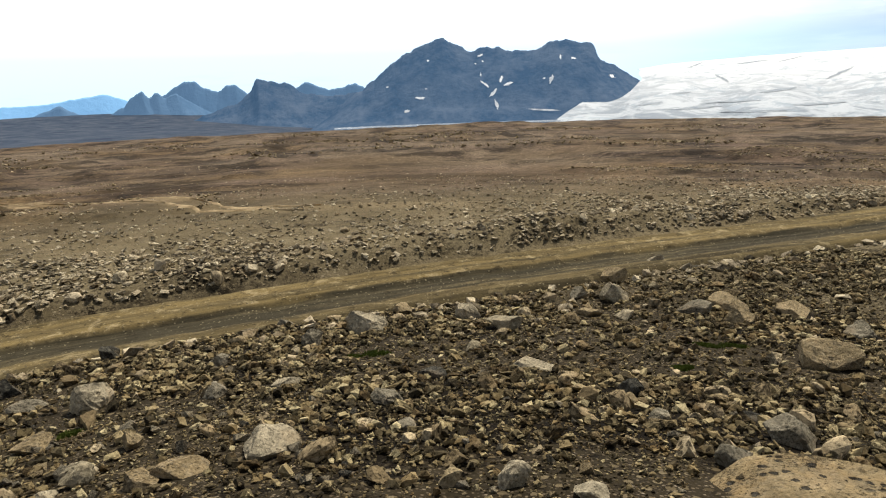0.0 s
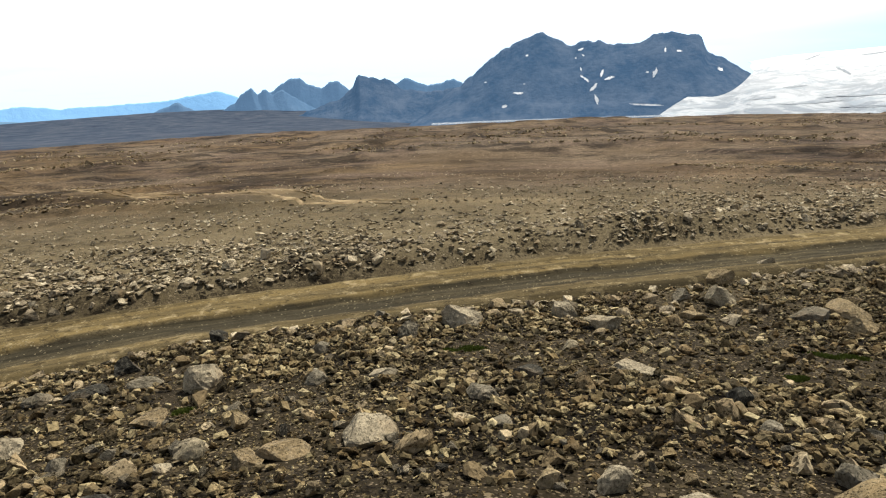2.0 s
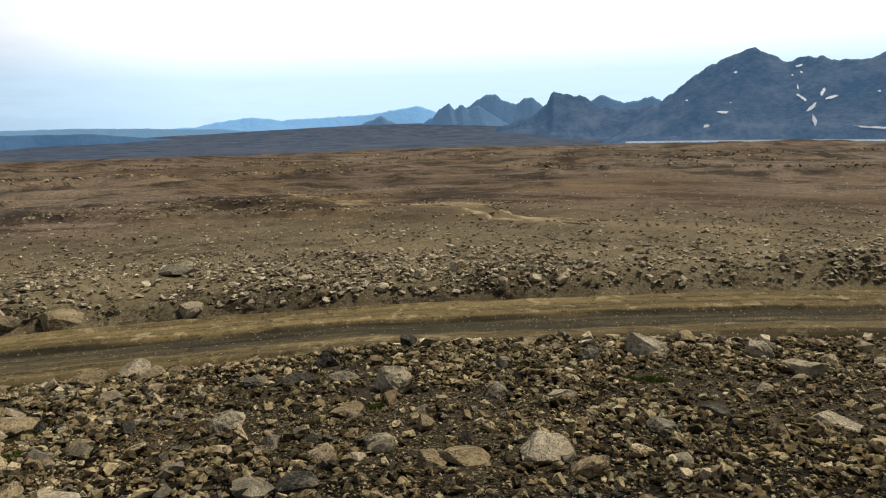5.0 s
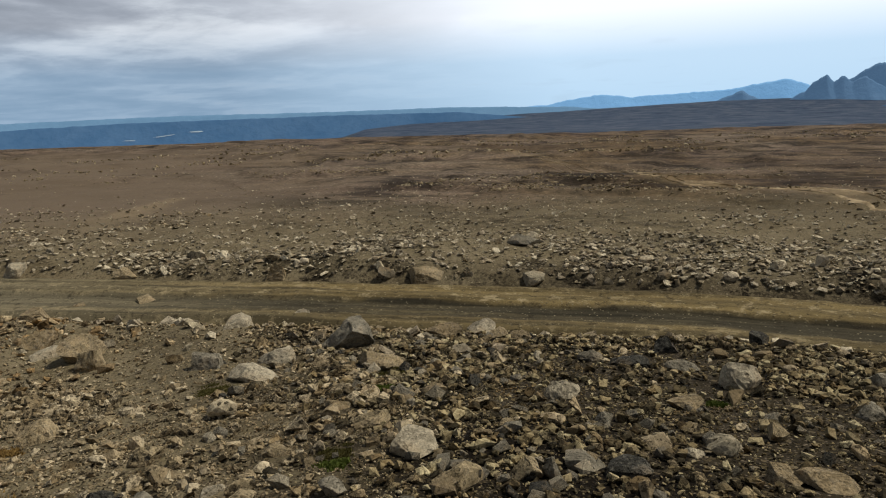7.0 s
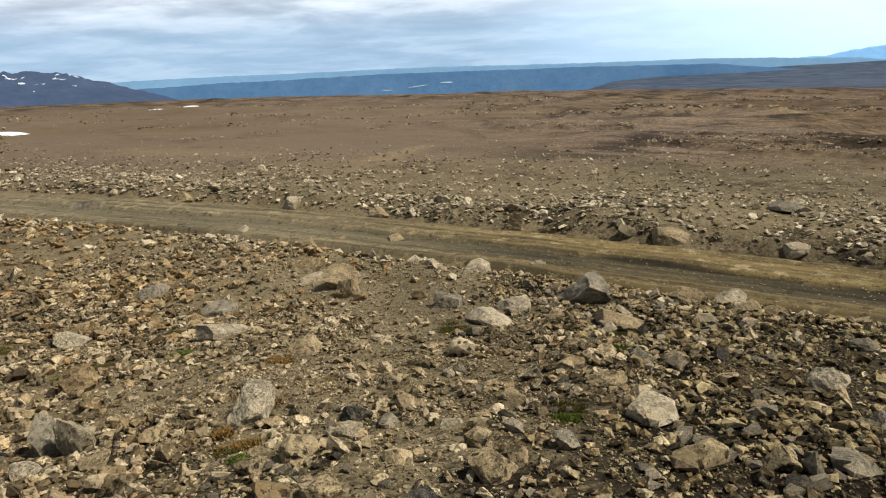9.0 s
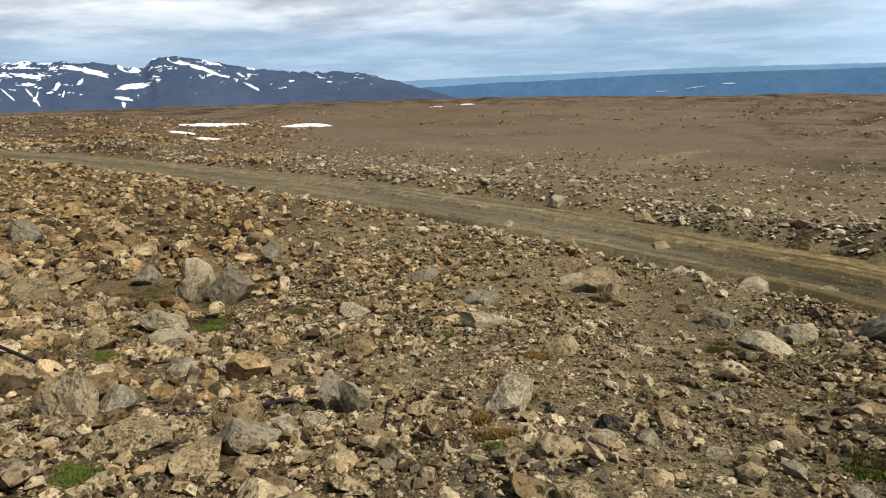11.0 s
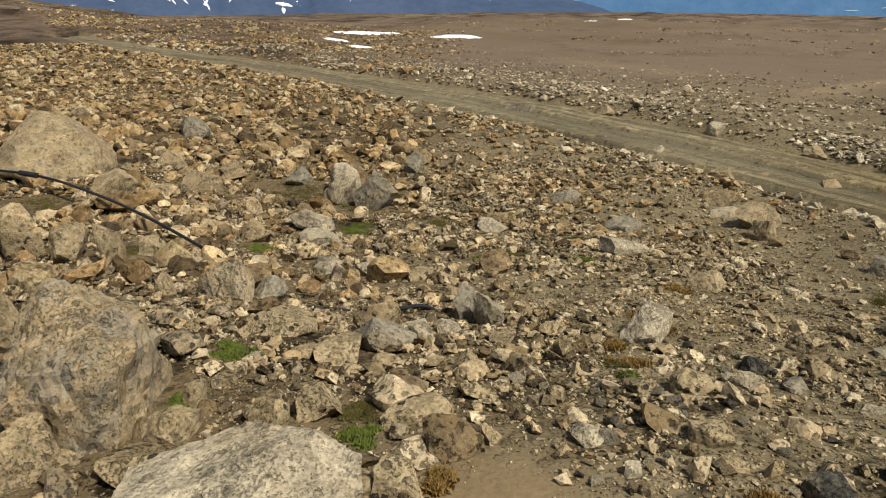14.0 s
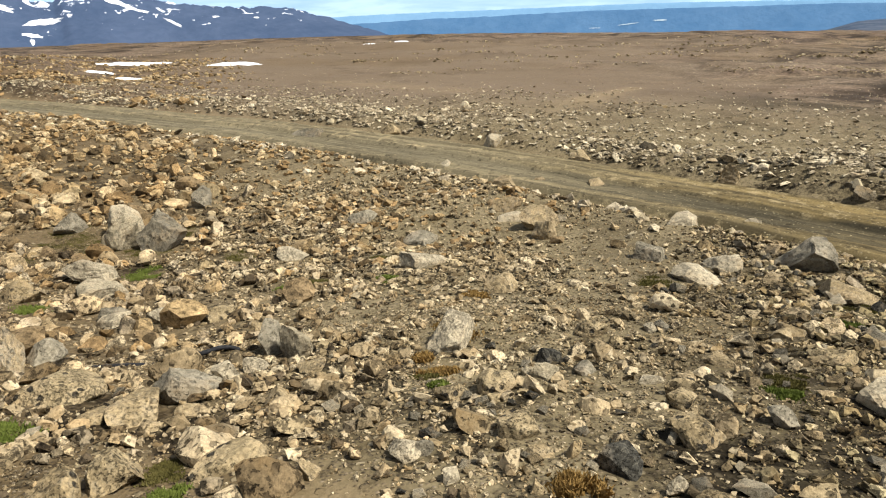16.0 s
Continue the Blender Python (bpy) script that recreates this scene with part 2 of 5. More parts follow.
def stone_material(name, tones, pits=0.0, lichen=0.0, island=True, scale=1.0, crust_shade=0.62):
    """Broken volcanic stone: a tone for each stone, grain, stains, and dark pits or pale lichen."""
    m, t, bsdf = material(name, 0.88)
    p = t.node("ShaderNodeTexCoord").outputs["Object"] if not island else place(t)
    pick = t.node("ShaderNodeNewGeometry").outputs["Random Per Island"] if island else t.node("ShaderNodeObjectInfo").outputs["Random"]
    tones = [(1.52 * a, 1.45 * b, 1.30 * c) for a, b, c in tones] if island else tones
    n = len(tones)
    tone = t.ramp(pick, *[(i / n, c) for i, c in enumerate(tones)])
    if island:
        tone.node.color_ramp.interpolation = "CONSTANT"
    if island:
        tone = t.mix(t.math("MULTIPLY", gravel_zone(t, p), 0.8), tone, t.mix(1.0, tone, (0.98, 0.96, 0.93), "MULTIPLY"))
    stain = t.noise(p, 5.0 * scale, 5, 0.65)
    grain = t.noise(p, 45.0 * scale, 4, 0.7)
    col = t.mix(0.75, tone, t.ramp(stain, (0.3, 0.4), (0.5, 1.05), (0.7, 1.75)), "MULTIPLY")
    col = t.mix(0.6, col, t.ramp(grain, (0.32, 0.35), (0.5, 1.05), (0.68, 1.7)), "MULTIPLY")
    warm = t.noise(p, 2.6 * scale, 4, 0.65)
    col = t.mix(t.ramp(warm, (0.5, 0.0), (0.68, 0.5)), col, (0.216, 0.137, 0.0551))
    h = t.math("ADD", t.math("MULTIPLY", stain, 0.8), t.math("MULTIPLY", grain, 0.4))
    if pits:
        cell = t.math("MULTIPLY_ADD", t.math("SUBTRACT", t.noise(p, 30.0 * scale, 4, 0.7), 0.5), 0.6, t.cells(p, 11.0 * scale))
        where = t.ramp(t.noise(p, 3.0 * scale, 3), (0.40, 0.0), (0.52, 1.0))
        hole = t.math("MULTIPLY", t.ramp(cell, (0.24, 1.0), (0.3, 0.0)), where)
        col = t.mix(t.math("MULTIPLY", hole, pits), col, (0.009, 0.007, 0.005))
        h = t.math("SUBTRACT", h, hole)
    if lichen:
        patch = t.ramp(t.noise(p, 26.0 * scale, 6, 0.8, 0.4), (0.50, 0.0), (0.58, 1.0))
        cool = t.ramp(t.noise(p, 3.4 * scale, 5, 0.7), (0.48, 0.0), (0.56, 0.7))
        col = t.mix(t.math("MULTIPLY", cool, lichen), col, (0.20, 0.192, 0.168))
        col = t.mix(t.math("MULTIPLY", patch, lichen), col, t.mix(grain, (0.21, 0.188, 0.135), (0.37, 0.335, 0.25)))
        black = t.ramp(t.noise(p, 60.0 * scale, 5, 0.75), (0.56, 0.0), (0.62, 1.0))
        col = t.mix(t.math("MULTIPLY", black, 0.45 * lichen), col, (0.0324, 0.0302, 0.0259))
    # black crust lichen: fine spots crowding here and there, deepened to paint in shade
    spread = t.math("MULTIPLY", t.math("SUBTRACT", t.noise(place(t), 1.7, 4, 0.65), 0.5), 0.85 if island else 0.45)
    spot = t.noise(p, (24.0 if island else 52.0) * scale, 4, 0.7, 0.3)
    crust = t.ramp(t.math("ADD", spot, spread), *(((0.55, 0.0), (0.585, 1.0)) if island else ((0.56, 0.0), (0.61, 1.0))))
    col = t.mix(t.math("MULTIPLY", crust, crust_shade), col, (0.006, 0.005, 0.004))
    h = t.math("SUBTRACT", h, t.math("MULTIPLY", crust, 0.4))
    t.put(bsdf.inputs["Base Color"], col)
    bump(t, bsdf, h, 0.025 / scale, 0.9)
    return m


def road_material():
    m, t, bsdf = material("track_gravel", 0.93)
    p = place(t)
    s = attribute(t, "across")
    wob = t.math("MULTIPLY", t.math("SUBTRACT", t.noise(p, 0.5, 4), 0.5), 0.5)
    s = t.math("ADD", s, wob)
    grain = t.noise(p, 30.0, 4, 0.7)
    mid = t.noise(t.scale_map(p, (1, 1, 1)), 1.3, 5, 0.65)
    tan = t.mix(mid, (0.105, 0.076, 0.032), (0.19, 0.142, 0.062))
    grey = t.mix(mid, (0.036, 0.031, 0.0194), (0.059, 0.0504, 0.0311))
    prof = t.ramp(t.math("MULTIPLY_ADD", s, 0.25, 0.5), (0.2, 0.5), (0.28, 0.6), (0.345, 0.05), (0.5, 0.0), (0.535, 0.1), (0.56, 1.0), (0.66, 0.6), (0.72, 1.0), (0.85, 0.4))
    run = t.node("ShaderNodeCombineXYZ")
    t.put(run.inputs[0], t.math("MULTIPLY", attribute(t, "across"), 3.4))
    t.put(run.inputs[1], t.math("MULTIPLY", attribute(t, "along"), 0.16))
    streak = t.noise(run.outputs[0], 1.0, 6, 0.65, 0.3)
    prof = t.math("ADD", prof, t.math("MULTIPLY", t.math("SUBTRACT", streak, 0.5), 1.5), clamp=True)
    pale = attribute(t, "pale")
    col = t.mix(prof, grey, tan)
    col = t.mix(t.math("MULTIPLY", pale, 0.8), col, t.mix(mid, (0.125, 0.106, 0.066), (0.182, 0.154, 0.096)))
    col = t.mix(1.0, col, t.ramp(streak, (0.32, 0.5), (0.5, 1.0), (0.68, 1.35)), "MULTIPLY")
    fleck = t.ramp(t.noise(t.scale_map(p, (1.0, 1.0, 1.0)), 2.3, 6, 0.75, 0.4), (0.54, 0.0), (0.63, 0.8))
    col = t.mix(t.math("MULTIPLY", fleck, prof), col, (0.34, 0.27, 0.15))
    clod = t.ramp(t.noise(p, 5.0, 6, 0.75), (0.36, 0.75), (0.46, 0.0))
    col = t.mix(clod, col, (0.022, 0.017, 0.010))
    cell = t.cells(p, 16.0)
    csep = t.node("ShaderNodeSeparateColor")
    t.put(csep.inputs[0], t.cells(p, 16.0, out="Color"))
    peb = t.math("MULTIPLY", t.ramp(cell, (0.2, 1.0), (0.32, 0.0)), t.ramp(csep.outputs[0], (0.6, 0.0), (0.7, 0.8)))
    col = t.mix(peb, col, t.ramp(csep.outputs[1], (0.0, (0.0504, 0.0432, 0.0324)), (1.0, (0.36, 0.302, 0.181))))
    col = t.mix(0.5, col, t.ramp(grain, (0.3, 0.5), (0.7, 1.5)), "MULTIPLY")
    t.put(bsdf.inputs["Base Color"], col)
    bump(t, bsdf, t.math("ADD", t.math("MULTIPLY", grain, 0.5), peb), 0.012, 0.8)
    return m


def mountain_material(name, dark, light, haze_glow=(0, 0, 0), snow=0.0, low=-150.0, high=250.0, size=0.004, threshold=0.6, patch=2.6):
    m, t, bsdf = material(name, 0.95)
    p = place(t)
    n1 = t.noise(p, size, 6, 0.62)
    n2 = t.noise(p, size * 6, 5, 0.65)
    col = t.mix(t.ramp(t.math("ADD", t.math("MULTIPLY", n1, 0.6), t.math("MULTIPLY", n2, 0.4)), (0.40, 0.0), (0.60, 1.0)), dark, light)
    if snow:
        sep = t.node("ShaderNodeSeparateXYZ")
        t.put(sep.inputs[0], p)
        rise = t.math("DIVIDE", t.math("SUBTRACT", sep.outputs[2], low), high - low)
        gully = t.noise(t.scale_map(p, (1.0, 1.0, 0.3)), size * patch, 5, 0.62, 0.9)
        fleck = t.math("ADD", t.math("MULTIPLY", gully, 1.0), t.math("MULTIPLY", rise, snow))
        col = t.mix(t.ramp(fleck, (threshold, 0.0), (threshold + 0.018, 1.0)), col, (0.82, 0.85, 0.9))
    t.put(bsdf.inputs["Base Color"], col)
    bsdf.inputs["Specular IOR Level"].default_value = 0.0
    # the haze's light is put into the rock as an even glow
    bsdf.inputs["Emission Color"].default_value = (*haze_glow, 1)
    bsdf.inputs["Emission Strength"].default_value = 1.0 if max(haze_glow) else 0.0
    bump(t, bsdf, t.math("ADD", n1, t.math("MULTIPLY", n2, 0.6)), 24.0, 0.5)
    return m


def plain_material(name, a, b, size, rough=0.9, height=0.0):
    m, t, bsdf = material(name, rough)
    n = t.noise(place(t), size, 5, 0.65)
    t.put(bsdf.inputs["Base Color"], t.mix(t.ramp(n, (0.3, 0.0), (0.7, 1.0)), a, b))
    if height:
        bump(t, bsdf, n, height, 0.8)
    return m


def ice_material():
    m, t, bsdf = material("glacier_ice", 0.6)
    p = place(t)
    band = t.noise(t.scale_map(p, (0.5, 0.5, 3.0)), 0.010, 6, 0.68, 1.2)
    crack = t.noise(t.scale_map(p, (0.6, 0.6, 2.0)), 0.02, 6, 0.7, 1.0)
    sep = t.node("ShaderNodeSeparateXYZ")
    t.put(sep.inputs[0], p)
    foot = t.ramp(t.math("MULTIPLY_ADD", sep.outputs[2], 1 / 260.0, 0.6), (0.0, 1.0), (0.5, 0.5), (0.85, 0.0))
    grey = t.math("MULTIPLY", t.ramp(band, (0.46, 0.0), (0.58, 1.0)), foot)
    col = t.mix(t.math("MULTIPLY", grey, 0.9), t.mix(foot, (0.80, 0.82, 0.84), (0.46, 0.50, 0.54)), (0.20, 0.24, 0.29))
    col = t.mix(t.ramp(crack, (0.54, 0.0), (0.60, 0.75)), col, (0.36, 0.42, 0.48))
    t.put(bsdf.inputs["Base Color"], col)
    bump(t, bsdf, band, 10.0, 0.5)
    return m


SOIL = ground_material()
TRACK = road_material()
TRAIL = plain_material("pale_sand", (0.17, 0.118, 0.060), (0.44, 0.34, 0.20), 1.6, 0.95, 0.02)
GREY_TONES = [(0.0259, 0.0222, 0.0147), (0.148, 0.124, 0.0733), (0.074, 0.0614, 0.0366), (0.215, 0.185, 0.113), (0.111, 0.0888, 0.0506), (0.0407, 0.034, 0.022), (0.178, 0.148, 0.0899), (0.0925, 0.0777, 0.0486), (0.252, 0.222, 0.143), (0.126, 0.102, 0.0586), (0.0555, 0.0459, 0.0286)]
WARM_TONES = [(1.1 * a, 1.12 * b, 1.25 * c) for a, b, c in [(0.0888, 0.0607, 0.0286), (0.192, 0.141, 0.0699), (0.141, 0.0962, 0.0453), (0.252, 0.194, 0.107), (0.0444, 0.0326, 0.0173), (0.17, 0.115, 0.0519), (0.111, 0.0814, 0.0433), (0.222, 0.178, 0.103), (0.155, 0.121, 0.0646)]]
RUBBLE_GREY = stone_material("grey_rubble", GREY_TONES, 0.8, 0.0)
RUBBLE_WARM = stone_material("tan_rubble", WARM_TONES, 0.5, 0.0, crust_shade=0.28)
TAN_TONES = [(0.169, 0.138, 0.087), (0.215, 0.179, 0.122), (0.124, 0.099, 0.062), (0.254, 0.215, 0.149), (0.113, 0.09, 0.056), (0.186, 0.151, 0.098), (0.271, 0.232, 0.164), (0.147, 0.119, 0.077)]
BEIGE_TONES = [(0.149, 0.118, 0.074), (0.23, 0.187, 0.122), (0.083, 0.063, 0.038), (0.282, 0.236, 0.163), (0.19, 0.145, 0.086), (0.121, 0.101, 0.071), (0.259, 0.205, 0.129), (0.052, 0.041, 0.028), (0.213, 0.178, 0.127)]
RUBBLE_BEIGE = stone_material("beige_rubble", BEIGE_TONES, 0.8, 0.0)
RUBBLE_TAN = stone_material("tan_grey_rubble", TAN_TONES, 0.8, 0.0)
PALE_TONES = [(0.24, 0.21, 0.15), (0.13, 0.113, 0.084), (0.30, 0.265, 0.20), (0.19, 0.162, 0.12), (0.37, 0.33, 0.25), (0.22, 0.185, 0.13), (0.09, 0.078, 0.058), (0.28, 0.245, 0.185)]
RUBBLE_PALE = stone_material("pale_rubble", [(0.9 * a, 0.9 * b, 0.9 * c) for a, b, c in PALE_TONES], 0.5, 0.0, crust_shade=0.25)
ROCK_PALE = stone_material("pale_grey_rock", [(0.27, 0.226, 0.146), (0.34, 0.288, 0.195)], 0.3, 0.12, False, 1.0, 0.35)
ROCK_DARK = stone_material("dark_basalt", [(0.0259, 0.0244, 0.02), (0.0444, 0.0414, 0.0333)], 0.5, 0.25, False)
ROCK_GREY = stone_material("grey_rock", [(0.145, 0.124, 0.086), (0.205, 0.178, 0.126)], 0.4, 0.2, False, 1.0, 0.5)
ROCK_TAN = stone_material("tan_rock", [(0.20, 0.148, 0.08), (0.27, 0.206, 0.114)], 0.4, 0.2, False, 1.0, 0.4)
ROCK_PIT = stone_material("pitted_tan_lava", [(0.20, 0.15, 0.08), (0.27, 0.21, 0.118)], 0.95, 0.15, False)
ROCK_LICHEN = stone_material("lichened_rock", [(0.225, 0.168, 0.092), (0.29, 0.222, 0.128)], 0.6, 0.5, False, 1.0, 0.5)
SNOW = plain_material("old_snow", (0.8, 0.83, 0.87), (0.9, 0.92, 0.94), 0.3, 0.6, 0.05)
MOSS = plain_material("moss", (0.060, 0.080, 0.013), (0.130, 0.152, 0.034), 9.0, 0.95)
OLIVE = plain_material("olive_moss", (0.050, 0.045, 0.012), (0.105, 0.090, 0.030), 8.0, 0.95)
HEATH = plain_material("dry_heath", (0.14, 0.085, 0.026), (0.26, 0.165, 0.055), 11.0, 0.95)
RUBBER = plain_material("black_hose", (0.012, 0.012, 0.013), (0.03, 0.03, 0.032), 30.0, 0.45)
ICE = ice_material()

# ---- lie of the land ----
def lattice(ix, iy, seed):
    v = np.sin(ix * 127.1 + iy * 311.7 + seed * 74.7) * 43758.5453
    return v - np.floor(v)


def smooth_noise(x, y, size, octaves=4, seed=1):
    """Value noise about zero, within plus and minus one."""
    total, amp, norm = np.zeros_like(x), 1.0, 0.0
    u, v = x / size, y / size
    for k in range(octaves):
        ix, iy = np.floor(u), np.floor(v)
        fx, fy = u - ix, v - iy
        fx, fy = fx * fx * (3 - 2 * fx), fy * fy * (3 - 2 * fy)
        a, b = lattice(ix, iy, seed + k), lattice(ix + 1, iy, seed + k)
        c, d = lattice(ix, iy + 1, seed + k), lattice(ix + 1, iy + 1, seed + k)
        total += amp * ((a + (b - a) * fx) * (1 - fy) + (c + (d - c) * fx) * fy - 0.5) * 2
        norm += amp
        amp, u, v = amp * 0.5, u * 2.03 + 13.7, v * 2.03 + 7.1
    return total / norm


def step(a, b, v):
    w = np.clip((v - a) / (b - a), 0, 1)
    return w * w * (3 - 2 * w)


# the track's middle line in plan, from the right to the far left, and its height
LINE_X = np.array([60.0, 35.0, 20.0, 11.8, 5.7, 0.3, -4.0, -7.6, -11.2, -14.0, -18.4, -23.0, -28.0, -34.0, -43.0, -60.0])
LINE_Y = np.array([36.0, 27.2, 21.6, 18.2, 16.0, 14.1, 12.3, 10.2, 7.7, 5.5, 1.6, -3.4, -10.0, -19.0, -33.0, -55.0])
LINE_Z = np.array([-4.0, -4.0, -3.95, -3.9, -3.9, -3.9, -3.9, -3.9, -3.9, -3.9, -3.8, -3.65, -3.5, -3.3, -3.1, -2.9])
_k = np.linspace(0, len(LINE_X) - 1, 900)
_i = np.arange(len(LINE_X))


def soften(v, w=41):
    pad = np.r_[2 * v[0] - v[w:0:-1], v, 2 * v[-1] - v[-2:-w - 2:-1]]
    return np.convolve(pad, np.ones(w) / w, "same")[w:-w]


ROAD_X, ROAD_Y, ROAD_Z = (soften(soften(np.interp(_k, _i, a))) for a in (LINE_X, LINE_Y, LINE_Z))
_tx, _ty = np.gradient(ROAD_X), np.gradient(ROAD_Y)
_n = np.hypot(_tx, _ty)
ROAD_TX, ROAD_TY = _tx / _n, _ty / _n
ROAD_U = np.r_[0, np.cumsum(np.hypot(np.diff(ROAD_X), np.diff(ROAD_Y)))]
HALF = 1.3


def road_at(x, y):
    """The signed distance from the track's middle (plus: the far side), its height and its length there."""
    s, z, u = np.full(x.shape, 999.0), np.full(x.shape, -3.9), np.zeros(x.shape)
    near = np.nonzero((np.hypot(x, y) < 110).ravel())[0]
    fx, fy = x.ravel(), y.ravel()
    for block in np.array_split(near, max(1, len(near) // 4000)):
        if not len(block):
            continue
        dx, dy = fx[block, None] - ROAD_X[::3], fy[block, None] - ROAD_Y[::3]
        j = np.argmin(dx * dx + dy * dy, axis=1) * 3
        ex, ey = fx[block] - ROAD_X[j], fy[block] - ROAD_Y[j]
        side = ex * ROAD_TY[j] - ey * ROAD_TX[j]
        along = ex * ROAD_TX[j] + ey * ROAD_TY[j]
        d = np.where(np.abs(along) < 0.6, np.abs(side), np.hypot(ex, ey))
        s.ravel()[block] = np.sign(side) * d
        z.ravel()[block], u.ravel()[block] = ROAD_Z[j], ROAD_U[j] + along
    return s, z, u


def azimuth(x, y):
    return np.degrees(np.arctan2(-x, y))


def rim(az):
    """The angle under which the stony plateau ends, by azimuth."""
    return np.interp(az, [-70, -35, 40, 55, 70, 84, 98, 112, 119, 127, 135, 150, 180],
                     [-2.9, -2.95, -2.95, -2.6, -2.3, -1.85, -1.5, -1.25, -1.1, -0.9, 0.5, 0.8, 0.5])


def height(x, y, detail=True):
    x, y = np.asarray(x, float), np.asarray(y, float)
    r, az = np.hypot(x, y), azimuth(x, y)
    s, zr, u = road_at(x, y)
    near = -1.60 - 0.197 * r
    shelf = zr + 0.06
    k = 0.12
    top = np.maximum(near, shelf) + k * np.log1p(np.exp(-np.abs(near - shelf) / k))
    hill = 0.5 * step(118, 134, az) * step(6, 12, r) * (1 - step(16, 28, r)) + 0.35 * step(112, 132, az) * step(2.5, 7, r)
    inner = np.where(r > 45, shelf, top) + hill
    # beyond the track
    edge = 300.0
    zr_out = np.where(np.abs(s) < 90, zr, -3.9) + 0.14
    start = 17.0 + 16.0 * step(85, 118, az)
    tan_rim = np.tan(np.radians(rim(az)))
    w = np.clip((r - start) / (edge - start), 0, 1)
    outer = zr_out * (1 - w) + edge * tan_rim * w
    outer += 1.5 * step(110, 119, az) * step(5, 28, s) * step(38, 58, r) * (1 - step(85, 140, r))
    outer += 1.3 * np.exp(-(((x + 43.5) / 6.5) ** 2 + ((y + 20.0) / 5.0) ** 2)) * (0.8 + 0.5 * smooth_noise(x, y, 3.0, 3, 87))
    outer -= 0.9 * step(22, 60, r) * (1 - step(90, 260, r)) * (1 - step(112, 124, az))
    rr = np.log(np.maximum(r, 1.0))
    lowland = step(57.0, 60.5, az)
    left = step(6, 22, az)
    e2 = -3.3 + 0.4 * left - 0.7 * lowland
    e3 = -3.1 + 1.05 * left - 0.5 * lowland
    e4 = np.interp(az, [6, 22, 30, 44, 54, 57.5, 60.5], [-2.2, -0.95, -0.9, -1.25, -1.5, -1.85, -3.0])
    knots = [np.log(v) for v in (300.0, 380.0, 700.0, 1400.0, 2200.0, 3200.0, 4300.0, 4900.0)]
    elev = [rim(az), rim(az) - 0.35, rim(az) - 1.3, np.minimum(rim(az) - 1.4, -3.7), e2, e3, e4, e4]
    far = elev[0]
    for a in range(len(knots) - 1):
        t = np.clip((rr - knots[a]) / (knots[a + 1] - knots[a]), 0, 1)
        far = np.where(rr > knots[a], elev[a] + (elev[a + 1] - elev[a]) * t, far)
    outer = np.where(r > edge, r * np.tan(np.radians(far)), outer)
    bank = np.interp(az, [-40, 0, 7, 13, 38, 48, 70, 118], [0.34, 0.32, 0.22, 0.10, 0.10, 0.17, 0.26, 0.27])
    foot = s + 0.35 * smooth_noise(x, y, 1.7, 3, 6)
    berm = bank * step(HALF + 0.3, HALF + 1.35, foot) * (1 - step(HALF + 1.5, HALF + 6.5, s)) * (0.8 + 0.55 * smooth_noise(x, y, 2.5, 3, 5))
    away = step(55, 105, r)
    inner = inner * (1 - away) + outer * away
    mixz = step(-0.4, 0.4, s)
    z = np.where(np.abs(s) > 60, np.where((s > 0) | (r > 110), outer, inner), inner * (1 - mixz) + outer * mixz + berm)
    # the track's own bed cuts through
    bed = 1 - step(HALF - 0.1, HALF + 0.9, np.abs(s))
    z = z * (1 - bed) + (zr - 0.15) * bed
    if detail:
        rough = (1 - bed)
        z = z + rough * (0.055 * smooth_noise(x, y, 0.9, 4, 11) + 0.12 * step(3, 9, r) * smooth_noise(x, y, 3.5, 4, 21))
        z = z + rough * step(25, 80, r) * (1 - step(260, 300, r)) * 0.0065 * r * smooth_noise(x, y, 26.0, 5, 31)
        ledge = smooth_noise(x, y, 30.0, 4, 91)
        low_step = smooth_noise(x, y, 15.0, 4, 81)
        z = z + rough * step(22, 34, r) * (1 - step(190, 260, r)) * (0.12 + 0.003 * np.minimum(r, 110.0)) * step(0.13, 0.19, low_step) * (1 - 0.6 * step(60, 74, az))
        z = z + rough * step(24, 50, r) * (1 - step(230, 290, r)) * 0.004 * np.minimum(r, 110.0) * (step(0.05, 0.11, ledge) + step(0.3, 0.35, ledge) - 0.8)
        z = z + step(500, 1600, r) * 0.0015 * r * smooth_noise(x, y, 420.0, 5, 41)
    return z


def stony(x, y):
    """Where stones lie packed, from 0 to 1."""
    return step(-0.2, 0.3, smooth_noise(np.asarray(x, float), np.asarray(y, float), 2.6, 3, 51) - 0.22 * np.exp(-(((np.asarray(x, float) + 7.0) / 3.2) ** 2 + ((np.asarray(y, float) + 0.6) / 2.2) ** 2)))

# ---- building helpers ----
def link(name, mesh, mat, parent=None, label=""):
    mesh.materials.append(mat) if mat and not mesh.materials else None
    ob = new(name, mesh)
    ob.parent = parent
    return tagged(ob, label)


